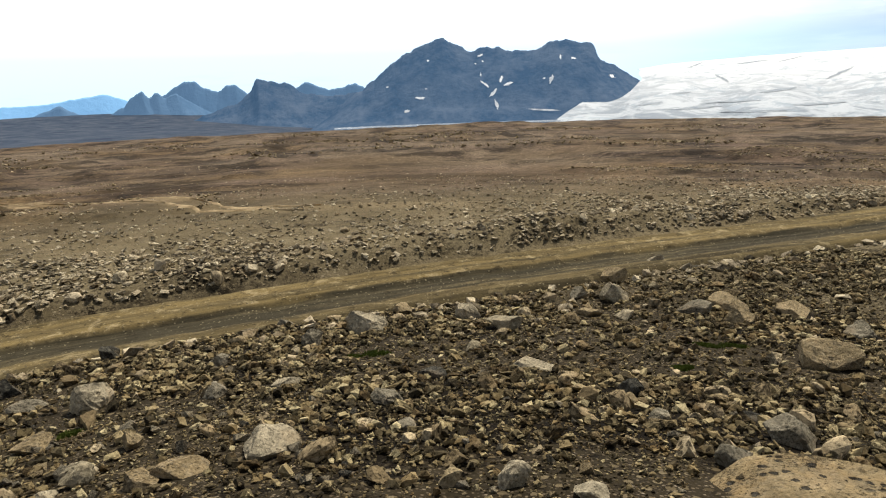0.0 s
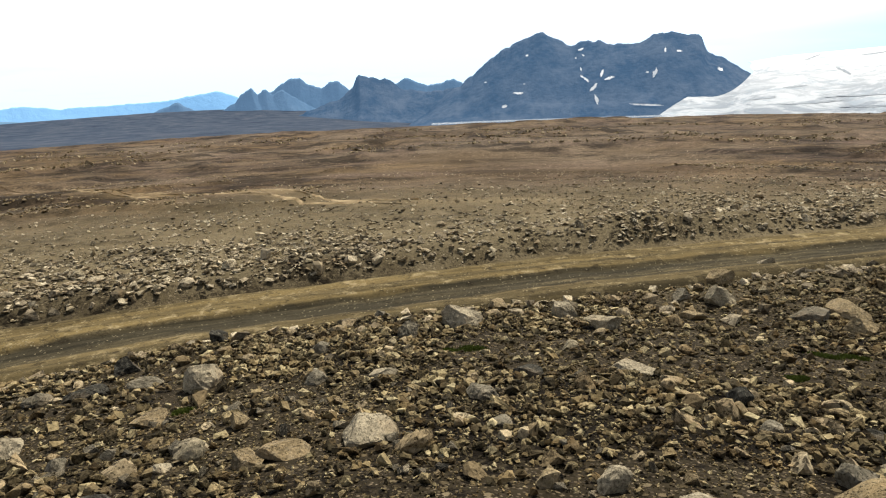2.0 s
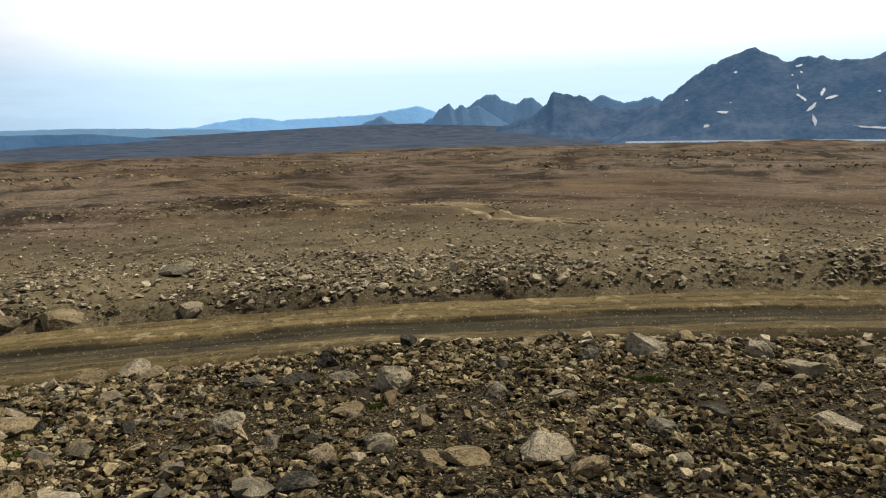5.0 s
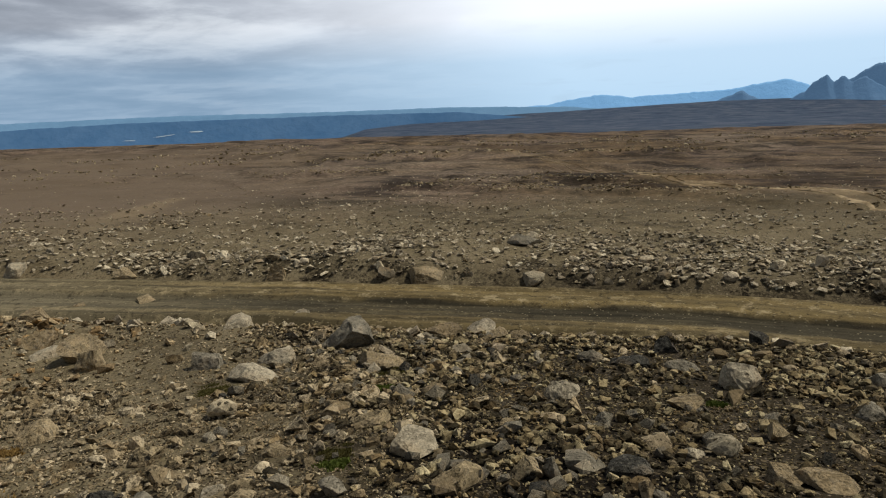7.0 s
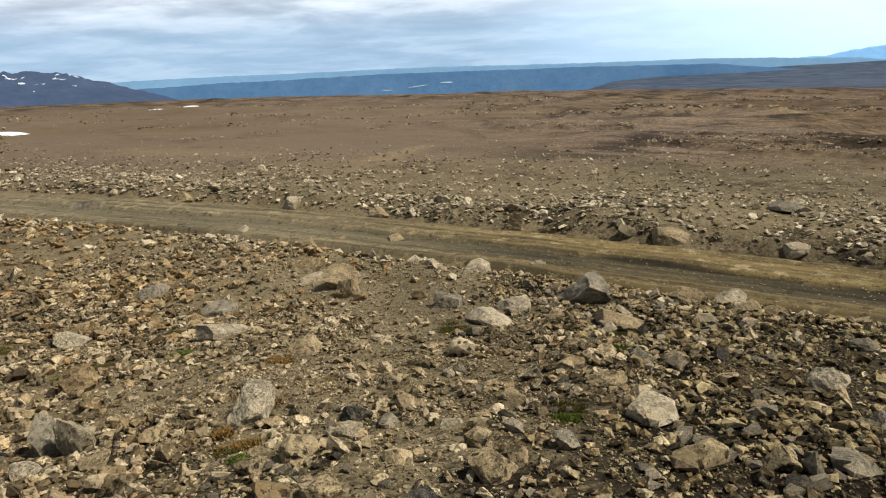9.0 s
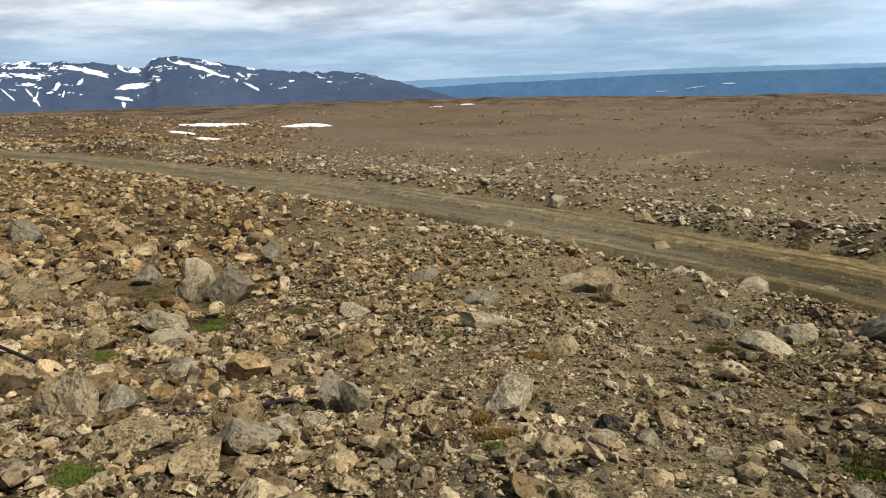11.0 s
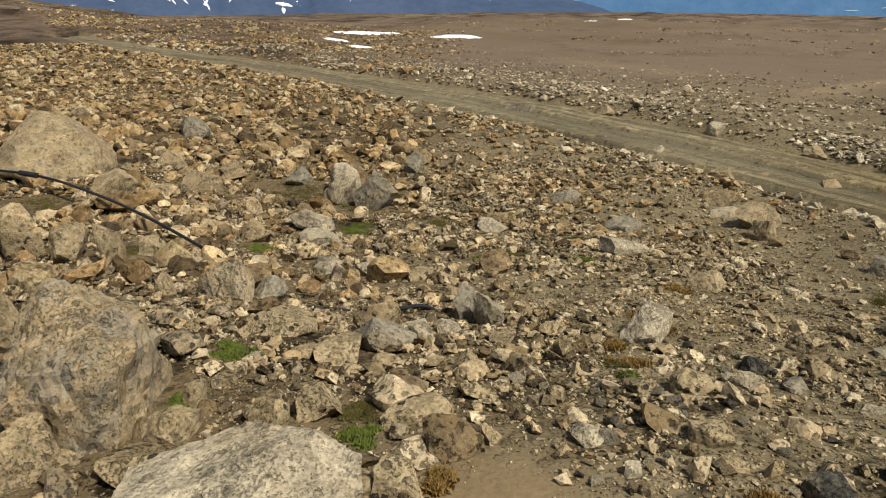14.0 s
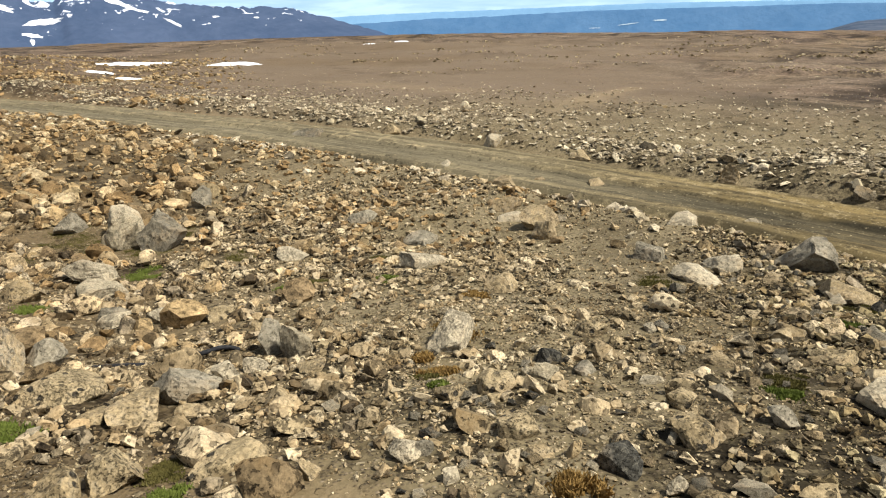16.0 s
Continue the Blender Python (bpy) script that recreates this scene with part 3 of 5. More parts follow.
def sheet(name, verts, faces, mat, attrs=(), smooth=True):
    me = bpy.data.meshes.new(name)
    verts, faces = np.asarray(verts, np.float32), np.asarray(faces, np.int32)
    n = faces.shape[1]
    me.vertices.add(len(verts))
    me.vertices.foreach_set("co", verts.ravel())
    me.loops.add(faces.size)
    me.loops.foreach_set("vertex_index", faces.ravel())
    me.polygons.add(len(faces))
    me.polygons.foreach_set("loop_start", np.arange(0, faces.size, n, dtype=np.int32))
    me.polygons.foreach_set("use_smooth", np.full(len(faces), smooth))
    me.update(calc_edges=True)
    for key, values in dict(attrs).items():
        me.attributes.new(key, "FLOAT", "POINT").data.foreach_set("value", np.asarray(values, np.float32).ravel())
    me.materials.append(mat)
    return me


def grid_faces(rows, cols, closed=False):
    i, j = np.meshgrid(np.arange(rows - 1), np.arange(cols if closed else cols - 1), indexing="ij")
    a, b = i * cols + j, i * cols + (j + 1) % cols
    return np.stack([a, b, b + cols, a + cols], -1).reshape(-1, 4)


# ---- the ground: one sheet out to the horizon ----
TRAIL_X, TRAIL_Y = (-70, -40, -18, -12, -8.5, -4.5, 2.5, 9), (66, 48.8, 34.3, 30.6, 26.4, 24.8, 25.3, 25.5)


def build_ground():
    seen = np.linspace(-42, 152, 660)
    unseen = np.linspace(152, 318, 60)[1:-1]
    az = np.radians(np.r_[seen, unseen])[::-1]
    rad = np.r_[0.0, np.geomspace(0.6, 10, 85), np.linspace(10.15, 24.5, 92), np.geomspace(24.7, 75, 72), np.geomspace(75, 4900, 88)[1:]]
    A, R = np.meshgrid(az, rad)
    x, y = -R * np.sin(A), R * np.cos(A)
    z = height(x, y)
    s, zr, u = road_at(x, y)
    deg = azimuth(x, y)
    r = np.hypot(x, y)
    near = 1 - step(14, 40, r)
    # a second, older track and pale sand out on the plateau
    def beside(px, py, width):
        d = np.full(x.shape, 1e9)
        for k in range(len(px) - 1):
            ex, ey = px[k + 1] - px[k], py[k + 1] - py[k]
            w = np.clip(((x - px[k]) * ex + (y - py[k]) * ey) / (ex * ex + ey * ey), 0, 1)
            d = np.minimum(d, np.hypot(x - px[k] - w * ex, y - py[k] - w * ey))
        return np.exp(-((d + 0.5 * smooth_noise(x, y, 2.2, 3, 19)) / width) ** 2)

    trail = 0.5 * beside(TRAIL_X, TRAIL_Y, 0.9) * np.clip(0.5 + 1.2 * smooth_noise(x, y, 4.0, 3, 9), 0, 1)
    wash = 0.3 * beside((-26, -33.6, -40), (4.6, 8.4, 12.4), 0.8) + 0.12 * beside((-40, -55), (3.0, -6.0), 2.0)
    shoulder = 0.5 * np.exp(-((np.abs(s) - HALF - 0.1) / 0.45) ** 2)
    sand = np.clip(trail + wash + shoulder, 0, 1)
    turn = np.where(deg < -60, deg + 360, deg)
    rust = step(92, 122, turn) * (1 - step(160, 230, turn)) * (1 - step(30, 60, r)) * (s < 0) * step(0.5, 3.0, r) + 0.6 * step(20, 50, r) * (1 - step(80, 220, r)) * step(0.0, 0.4, smooth_noise(x, y, 30.0, 3, 17))
    # masks of the far land that is coloured blue for haze
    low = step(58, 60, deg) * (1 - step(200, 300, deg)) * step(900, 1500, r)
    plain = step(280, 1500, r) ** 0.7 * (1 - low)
    bare = step(56, 76, deg + 8 * smooth_noise(x, y, 20.0, 3, 71)) * (1 - step(104, 113, deg)) * step(22, 32, r + 4 * smooth_noise(x, y, 6.0, 3, 72)) * (1 - step(140, 230, r))
    verts = np.stack([x, y, z], -1).reshape(-1, 3)
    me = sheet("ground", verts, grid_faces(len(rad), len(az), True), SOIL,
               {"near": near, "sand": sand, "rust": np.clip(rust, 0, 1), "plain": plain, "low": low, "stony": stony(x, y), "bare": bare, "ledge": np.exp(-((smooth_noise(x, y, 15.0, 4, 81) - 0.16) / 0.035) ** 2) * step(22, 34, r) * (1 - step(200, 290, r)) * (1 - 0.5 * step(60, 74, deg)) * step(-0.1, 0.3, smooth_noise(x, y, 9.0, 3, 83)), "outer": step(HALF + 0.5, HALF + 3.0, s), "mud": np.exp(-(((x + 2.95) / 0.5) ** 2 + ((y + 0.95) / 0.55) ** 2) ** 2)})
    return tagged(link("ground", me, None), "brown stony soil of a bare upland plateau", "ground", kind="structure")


ground = build_ground()


def build_road():
    keep = slice(0, 900)
    across = np.r_[np.linspace(-HALF - 0.25, -0.1, 13), np.linspace(0.02, 0.3, 6), np.linspace(0.4, HALF + 0.35, 10)]
    u = np.arange(0, ROAD_U[-1], 0.14)
    cx, cy, cz = (np.interp(u, ROAD_U, a[keep]) for a in (ROAD_X, ROAD_Y, ROAD_Z))
    tx, ty = np.interp(u, ROAD_U, ROAD_TX), np.interp(u, ROAD_U, ROAD_TY)
    S, U = np.meshgrid(across, u)
    wob = 0.16 * smooth_noise(U, U * 0, 4.0, 4, 4)
    x, y = cx[:, None] + ty[:, None] * (S + wob), cy[:, None] - tx[:, None] * (S + wob)
    prof = np.interp(across, [-HALF - 0.25, -HALF, -0.95, -0.55, -0.1, 0.1, 0.2, 0.45, 0.85, HALF, HALF + 0.35], [-0.16, 0.03, 0.03, -0.03, -0.05, -0.05, 0.035, 0.06, 0.03, 0.05, -0.12])
    z = cz[:, None] + prof[None] + 0.03 * smooth_noise(x, y, 0.5, 4, 77)
    pale = step(58, 92, np.degrees(np.arctan2(-x, y)))
    me = sheet("road", np.stack([x, y, z], -1).reshape(-1, 3), grid_faces(len(u), len(across)), TRACK, {"across": S, "along": U, "pale": pale})
    return tagged(link("road", me, None), "rutted tan and grey gravel track across the slope", "dirt road", kind="structure")


road = build_road()


def build_trail():
    """Worn pale ruts of an older track, broken up where stones cover them."""
    px, py = TRAIL_X[:6], TRAIL_Y[:6]
    k = np.linspace(0, len(px) - 1, 600)
    cx, cy = soften(np.interp(k, np.arange(len(px)), px), 21), soften(np.interp(k, np.arange(len(py)), py), 21)
    run = np.r_[0, np.cumsum(np.hypot(np.diff(cx), np.diff(cy)))]
    u = np.arange(0, run[-1], 0.25)
    cx, cy = np.interp(u, run, cx), np.interp(u, run, cy)
    tx, ty = np.gradient(cx), np.gradient(cy)
    n = np.hypot(tx, ty)
    verts, faces = [], []
    for off, seed in ((-0.55, 3), (0.55, 8)):
        az = azimuth(cx, cy)
        wide = np.clip(0.10 + 0.45 * smooth_noise(u, u * 0, 2.0, 4, seed), 0.0, 0.42) * (0.25 + 0.75 * step(12, 17, az) * (1 - step(30, 40, az)))
        way = off + 0.3 * smooth_noise(u, u * 0, 6.0, 3, seed + 1)
        base = len(verts)
        for side in (-1.0, -0.3, 0.3, 1.0):
            q = way + side * wide
            x, y = cx + ty / n * q, cy - tx / n * q
            verts += list(zip(x, y, height(x, y) + (0.05 if abs(side) < 0.5 else -0.02)))
        faces += [tuple(base + v for v in f) for f in grid_faces(4, len(u))[:, ::-1]]
    me = sheet("trail", verts, faces, TRAIL)
    return tagged(link("trail", me, None), "pale worn ruts of an older track on the plateau", "track", kind="structure")


build_trail()

# ---- the distance ----
def polar(az, r, z):
    a = np.radians(az)
    return np.stack([-r * np.sin(a), r * np.cos(a), z], -1)


def mountain(name, mat, summits, far, depth, foot, label, crag=0.18, seed=1, cat="mountain", sharp=1.0, steps=300, rows=61, cut=0.09):
    """A range as a body of land: summits are (azimuth, angle of the top); its foot lies at the angle foot."""
    az = np.linspace(summits[0][0], summits[-1][0], steps)
    top = np.interp(az, [s[0] for s in summits], [s[1] for s in summits])
    w = np.linspace(-1, 1, rows)
    A, W = np.meshgrid(az, w)
    r = far + depth * W
    flat = A * far * 0.0175
    body = 1 - np.abs(W)
    jag = crag * (smooth_noise(A, A * 0 + seed, 0.5, 4, seed + 3) + 0.25)
    warp = A + (1 - body) * 1.6 * smooth_noise(flat, r, depth * 0.6, 4, seed + 5)
    rise = np.maximum(np.interp(warp, az, soften(top, 5)) - foot, 0)
    jag = jag * np.clip(rise / 2.0, 0, 1)
    # steep crags over a spreading skirt, cut by gullies
    gully = np.abs(smooth_noise(flat, r * 0.8, depth * 0.4, 5, seed + 9))
    spur = smooth_noise(flat, r, depth * 0.7, 4, seed)
    crags = np.clip((body - 0.25 + 0.22 * spur * (1 - body)) / 0.75, 0, 1) ** sharp
    skirt = 0.45 * np.clip(body * 1.5 + 0.3 * spur, 0, 1)
    rib = np.abs(smooth_noise(flat + 0.5 * r, r * 0.7, depth * 0.22, 4, seed + 15))
    shape = np.maximum(crags, skirt * np.clip(body * 3, 0, 1)) - 0.8 * cut * (0.4 - rib) * (1 - body) * np.clip(body * 3, 0, 1) - cut * (0.45 - gully) * (1 - body) * np.clip(body * 2.5, 0, 1)
    shape = np.where(body > 0.999, 1.0, np.clip(shape, 0, 1.0))
    z = np.tan(np.radians(foot)) * r + np.tan(np.radians(1.0)) * (rise * shape + jag * shape ** 6) * far
    z = z - 30 * (body < 0.01)
    me = sheet(name, polar(A, r, z).reshape(-1, 3), grid_faces(rows, steps), mat)
    return tagged(link(name, me, None), label, cat)


# haze over these ranges is painted in: bluer rock colours and a blue glow
SLATE = mountain_material("hazed_slate_rock", (0.022, 0.036, 0.062), (0.086, 0.098, 0.120), (0.036, 0.074, 0.126), size=0.007)
SLATE_MID = mountain_material("hazed_rock", (0.045, 0.085, 0.14), (0.07, 0.115, 0.175), (0.070, 0.125, 0.195))
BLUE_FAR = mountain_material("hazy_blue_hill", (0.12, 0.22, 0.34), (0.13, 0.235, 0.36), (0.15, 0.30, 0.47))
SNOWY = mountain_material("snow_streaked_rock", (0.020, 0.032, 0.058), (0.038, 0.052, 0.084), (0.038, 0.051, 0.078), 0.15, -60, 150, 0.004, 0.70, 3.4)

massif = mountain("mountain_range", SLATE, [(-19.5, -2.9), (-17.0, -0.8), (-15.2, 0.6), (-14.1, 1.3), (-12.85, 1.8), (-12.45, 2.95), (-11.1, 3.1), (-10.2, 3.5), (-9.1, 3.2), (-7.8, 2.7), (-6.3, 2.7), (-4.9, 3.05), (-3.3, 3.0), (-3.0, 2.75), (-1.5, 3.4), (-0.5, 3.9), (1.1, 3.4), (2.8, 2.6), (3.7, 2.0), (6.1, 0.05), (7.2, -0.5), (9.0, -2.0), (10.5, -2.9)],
         3300, 620, -3.3, "dark rocky mountain massif in blue haze with small snow streaks", 0.18, 3, sharp=0.8)
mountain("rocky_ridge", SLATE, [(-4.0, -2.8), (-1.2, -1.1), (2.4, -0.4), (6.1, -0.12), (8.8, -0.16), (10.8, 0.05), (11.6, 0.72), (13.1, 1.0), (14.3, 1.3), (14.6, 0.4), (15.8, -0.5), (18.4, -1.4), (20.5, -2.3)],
         3700, 420, -3.2, "dark craggy ridge in blue haze with a sheer edge", 0.18, 7, sharp=0.8)
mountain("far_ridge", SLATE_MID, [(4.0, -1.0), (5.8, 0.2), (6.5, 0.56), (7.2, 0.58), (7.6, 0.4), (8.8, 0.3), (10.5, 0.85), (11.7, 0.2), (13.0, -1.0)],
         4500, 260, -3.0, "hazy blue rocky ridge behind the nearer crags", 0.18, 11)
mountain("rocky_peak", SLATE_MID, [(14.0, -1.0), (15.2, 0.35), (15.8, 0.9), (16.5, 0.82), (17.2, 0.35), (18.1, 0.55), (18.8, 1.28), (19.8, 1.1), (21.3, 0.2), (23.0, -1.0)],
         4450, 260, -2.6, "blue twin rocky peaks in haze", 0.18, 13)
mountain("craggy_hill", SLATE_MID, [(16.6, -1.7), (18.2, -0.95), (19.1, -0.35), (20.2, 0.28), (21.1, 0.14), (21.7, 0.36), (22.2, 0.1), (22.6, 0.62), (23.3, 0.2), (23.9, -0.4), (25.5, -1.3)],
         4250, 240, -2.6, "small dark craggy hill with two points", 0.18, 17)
mountain("cone_hill", SLATE_MID, [(26.4, -1.1), (27.6, -0.55), (28.0, -0.22), (28.35, -0.22), (28.8, -0.52), (30.3, -1.1)], 4450, 120, -2.0, "small dark cone hill in blue haze on the plain", 0.18, 19, "hill", steps=60, rows=21)
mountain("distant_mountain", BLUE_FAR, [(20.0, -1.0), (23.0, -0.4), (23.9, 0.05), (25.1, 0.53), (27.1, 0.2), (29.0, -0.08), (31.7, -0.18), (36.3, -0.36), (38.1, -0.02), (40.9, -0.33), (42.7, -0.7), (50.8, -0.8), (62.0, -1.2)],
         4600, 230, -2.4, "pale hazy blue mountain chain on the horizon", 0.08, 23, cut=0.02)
# both stretches of low land carry haze in their blue colour and glow
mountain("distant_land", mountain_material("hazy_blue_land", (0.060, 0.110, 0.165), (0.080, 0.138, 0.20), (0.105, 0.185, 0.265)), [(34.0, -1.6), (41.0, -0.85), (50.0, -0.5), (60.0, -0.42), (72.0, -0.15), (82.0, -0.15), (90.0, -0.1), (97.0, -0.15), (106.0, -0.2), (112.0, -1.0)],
         4500, 360, -3.3, "long table land in blue haze low on the horizon", 0.04, 29, "hills", cut=0.0)
low_hills = mountain("low_hills", mountain_material("hazed_low_land", (0.034, 0.072, 0.130), (0.054, 0.098, 0.160), (0.034, 0.072, 0.126)), [(44.0, -1.6), (50.0, -0.9), (60.0, -0.7), (70.0, -0.62), (76.0, -0.52), (83.0, -0.62), (88.0, -0.6), (95.0, -0.75), (106.0, -0.8), (112.0, -1.6)],
         3900, 300, -3.3, "dark low land in blue haze under the far horizon", 0.05, 37, "hills", cut=0.02)
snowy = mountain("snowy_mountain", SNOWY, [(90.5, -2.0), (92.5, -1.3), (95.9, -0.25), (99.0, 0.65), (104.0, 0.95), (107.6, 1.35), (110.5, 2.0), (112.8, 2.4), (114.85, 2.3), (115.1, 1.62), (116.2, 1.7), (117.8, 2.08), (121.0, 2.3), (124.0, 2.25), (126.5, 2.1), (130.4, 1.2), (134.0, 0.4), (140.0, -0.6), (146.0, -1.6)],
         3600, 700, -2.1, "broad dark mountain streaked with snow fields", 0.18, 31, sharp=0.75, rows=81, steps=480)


def build_glacier():
    span = np.linspace(-1, 0, 240)
    w = np.linspace(0, 1, 50)
    S, W = np.meshgrid(span, w)
    A = -9.6 - 6.3 * np.clip((W - 0.05) / 0.34, 0, 1) ** 1.3 + 0.5 * smooth_noise(W * 20, W * 0, 2.0, 3, 2) + 46 * S
    foot, top = -3.1, np.interp(A, [-60, -35, -24, -18, -13.5, -10.3], [2.2, 1.75, 1.5, 1.2, 0.6, 0.2])
    r = 2500 + 2100 * W + 60 * np.sin(A * 0.8)
    rise = np.where(W < 0.72, 1 - (1 - np.clip(W / 0.72, 0, 1)) ** 2.0, 1.0)
    ang = foot + (top - foot) * rise + 0.10 * smooth_noise(A * 50, r, 260.0, 5, 3) * np.sin(np.pi * np.clip(W, 0, 1))
    me = sheet("glacier", polar(A, r, np.tan(np.radians(ang)) * r).reshape(-1, 3), grid_faces(50, 240), ICE)
    return tagged(link("glacier", me, None), "broad white glacier with grey crevassed ice at its foot", "glacier")


glacier = build_glacier()


def drape(name, parent, mat, label, spots):
    """Thin ragged patches lying on a far slope; spots are (azimuth, angle, width, height, slant), in degrees."""
    mesh = parent.data
    tree = BVHTree.FromPolygons([v.co[:] for v in mesh.vertices], [q.vertices[:] for q in mesh.polygons])
    for k, (az, el, wide, tall, slant) in enumerate(spots):
        n, rings = 36, 4
        ang = np.linspace(0, 2 * math.pi, n, endpoint=False)
        seed = 13 * k + 5
        edge = 1 + 0.5 * smooth_noise(np.cos(ang) * 3 + seed, np.sin(ang) * 3, 0.9, 4, seed) + 0.5 * smooth_noise(np.cos(ang) * 11 + seed, np.sin(ang) * 11, 0.9, 3, seed + 2)
        c, sn = math.cos(radians(slant)), math.sin(radians(slant))
        verts, last = [], None
        for q in np.linspace(0.02, 1.0, rings):
            u, v = np.cos(ang) * edge * wide * 0.5 * q, np.sin(ang) * edge * tall * 0.5 * q
            for du, dv in zip(u * c - v * sn, u * sn + v * c):
                a, e = radians(az - du), radians(el + dv)
                way = Vector((-math.sin(a) * math.cos(e), math.cos(a) * math.cos(e), math.sin(e)))
                at, _, _, far = tree.ray_cast((0, 0, 0), way)
                last = far if at else last
                verts.append(way * ((last or 3200.0) - 5.0))
        me = sheet(name, [p[:] for p in verts], grid_faces(rings, n, True), mat)
        link(name, me, None, parent, label)


drape("snow_streak", massif, SNOW, "white snow streak in a gully", [
    (-3.53, 2.5, 0.40, 0.16, 20), (-3.16, 1.87, 0.14, 0.12, 0), (-3.74, 2.04, 0.18, 0.12, -40), (-3.56, 1.0, 0.10, 0.35, 10), (-3.89, 0.24, 0.75, 0.16, -38),
    (-5.21, 0.63, 0.22, 0.5, -20), (-5.78, 0.22, 0.7, 0.22, 22), (-4.54, -0.47, 0.75, 0.24, 48), (-4.76, -1.33, 0.24, 0.75, 20), (-9.19, 0.45, 0.26, 0.7, -22),
    (-8.63, 0.54, 0.22, 0.12, 0), (-9.91, 2.14, 0.14, 0.4, 0), (-10.9, 2.0, 0.35, 0.14, -15), (1.35, -0.65, 0.75, 0.2, 0), (2.52, -1.66, 0.42, 0.22, 22), (0.64, 2.24, 0.2, 0.14, 0),
    (0.9, 0.04, 0.16, 0.1, 0), (3.99, 0.31, 0.22, 0.1, 0), (-8.62, -1.94, 2.3, 0.13, -4), (-13.9, 0.5, 0.4, 0.22, -25)])
drape("snow_field", snowy, SNOW, "white snow field below the ridge", [
    (127.6, 1.28, 3.2, 0.30, 14), (125.6, 1.86, 1.8, 0.26, 10), (122.7, 1.42, 1.5, 0.30, -8), (122.9, 0.86, 0.9, 0.24, 0), (119.0, 1.62, 2.6, 0.34, -16), (116.0, 0.46, 2.2, 0.36, 4), (116.9, -0.42, 1.1, 0.26, -8),
    (117.0, -0.85, 0.25, 0.4, 0), (111.2, 1.55, 2.4, 0.30, -22), (112.6, 1.95, 1.1, 0.2, -10), (107.6, 0.0, 1.3, 0.16, -30), (131.5, 0.84, 1.2, 0.14, 14), (125.4, 0.35, 0.9, 0.09, -42), (124.9, 0.1, 0.7, 0.10, -55), (124.2, 0.25, 1.0, 0.10, -50),
    (122.9, 0.3, 0.6, 0.12, -60), (122.5, 0.0, 0.7, 0.12, 62), (121.1, 0.7, 0.7, 0.24, 50), (120.8, 0.1, 0.5, 0.12, 66), (121.6, 0.25, 0.45, 0.14, 10), (119.6, 0.9, 0.5, 0.2, 40), (126.4, 0.7, 0.7, 0.12, -10), (129.4, 0.35, 1.4, 0.13, -20), (109.6, 0.9, 0.8, 0.16, -14), (104.6, 0.3, 0.4, 0.12, 0), (101.6, 0.1, 0.4, 0.1, 0)])
CREVASSE = plain_material("grey_ice", (0.24, 0.28, 0.33), (0.42, 0.46, 0.50), 0.02, 0.6)
drape("crevasse", glacier, CREVASSE, "grey crevasse line in the ice", [
    (-20.0, 1.05, 0.9, 0.10, 20), (-23.9, 1.1, 2.2, 0.07, 5), (-26.5, 1.2, 1.6, 0.07, 12), (-29.6, 0.05, 1.8, 0.16, 25), (-22.0, 0.0, 1.0, 0.14, -30), (-25.9, -0.95, 2.4, 0.16, 6),
    (-22.9, -1.7, 3.4, 0.13, 2), (-28.5, -2.0, 3.0, 0.15, 3), (-18.9, -0.95, 1.4, 0.12, 4), (-20.4, -2.1, 3.4, 0.16, 3), (-17.0, -1.7, 1.8, 0.14, 6), (-24.6, -2.45, 4.2, 0.16, 0)])
drape("lake", low_hills, plain_material("far_water", (0.30, 0.38, 0.44), (0.42, 0.50, 0.55), 0.01, 0.3), "pale sheet of water on the lowland", [
    (73.0, -1.6, 1.3, 0.07, 6), (70.6, -1.4, 0.9, 0.10, 0), (75.4, -1.8, 0.8, 0.05, 0)])


def build_lake():
    az = np.linspace(-13, 8.5, 80)
    w = np.linspace(0, 1, 6)
    A, W = np.meshgrid(az, w)
    r = 2080 + 330 * W + 60 * smooth_noise(A, W * 3, 3.0, 3, 5)
    z = np.tan(np.radians(-2.98 + 0.15 * W)) * r + 3
    m, t, bsdf = material("meltwater", 0.12)
    t.put(bsdf.inputs["Base Color"], t.mix(t.noise(place(t), 0.01, 3), (0.62, 0.67, 0.70), (0.78, 0.81, 0.83)))
    bsdf.inputs["Specular IOR Level"].default_value = 0.5
    me = sheet("lake", polar(A, r, z).reshape(-1, 3), grid_faces(6, 80), m)
    return tagged(link("lake", me, None), "pale strip of meltwater at the mountain's foot", "water", kind="structure")


build_lake()

# ---- stones ----
def rough_shape(seed):
    """A rougher stone, for those that lie close by."""
    rnd = random.Random(seed)
    bm = bmesh.new()
    bmesh.ops.create_icosphere(bm, subdivisions=2, radius=0.5)
    cuts = [(Vector((rnd.gauss(0, 1), rnd.gauss(0, 1), rnd.gauss(0, 1))).normalized(), rnd.uniform(0.14, 0.4)) for _ in range(10)]
    for v in bm.verts:
        p = v.co.copy()
        for n, d in cuts:
            over = p.dot(n) - d
            if over > 0:
                p -= n * over * 0.96
        q = p * 1.25
        v.co = q + v.normal * (noise.fractal(q * 3.0 + Vector((seed, 0, 0)), 1.0, 2.0, 3) * 0.035)
    bmesh.ops.triangulate(bm, faces=bm.faces)
    data = np.array([v.co[:] for v in bm.verts]), np.array([[v.index for v in f.verts] for f in bm.faces])
    bm.free()
    return data


ROUGH_DATA = [rough_shape(300 + k) for k in range(14)]


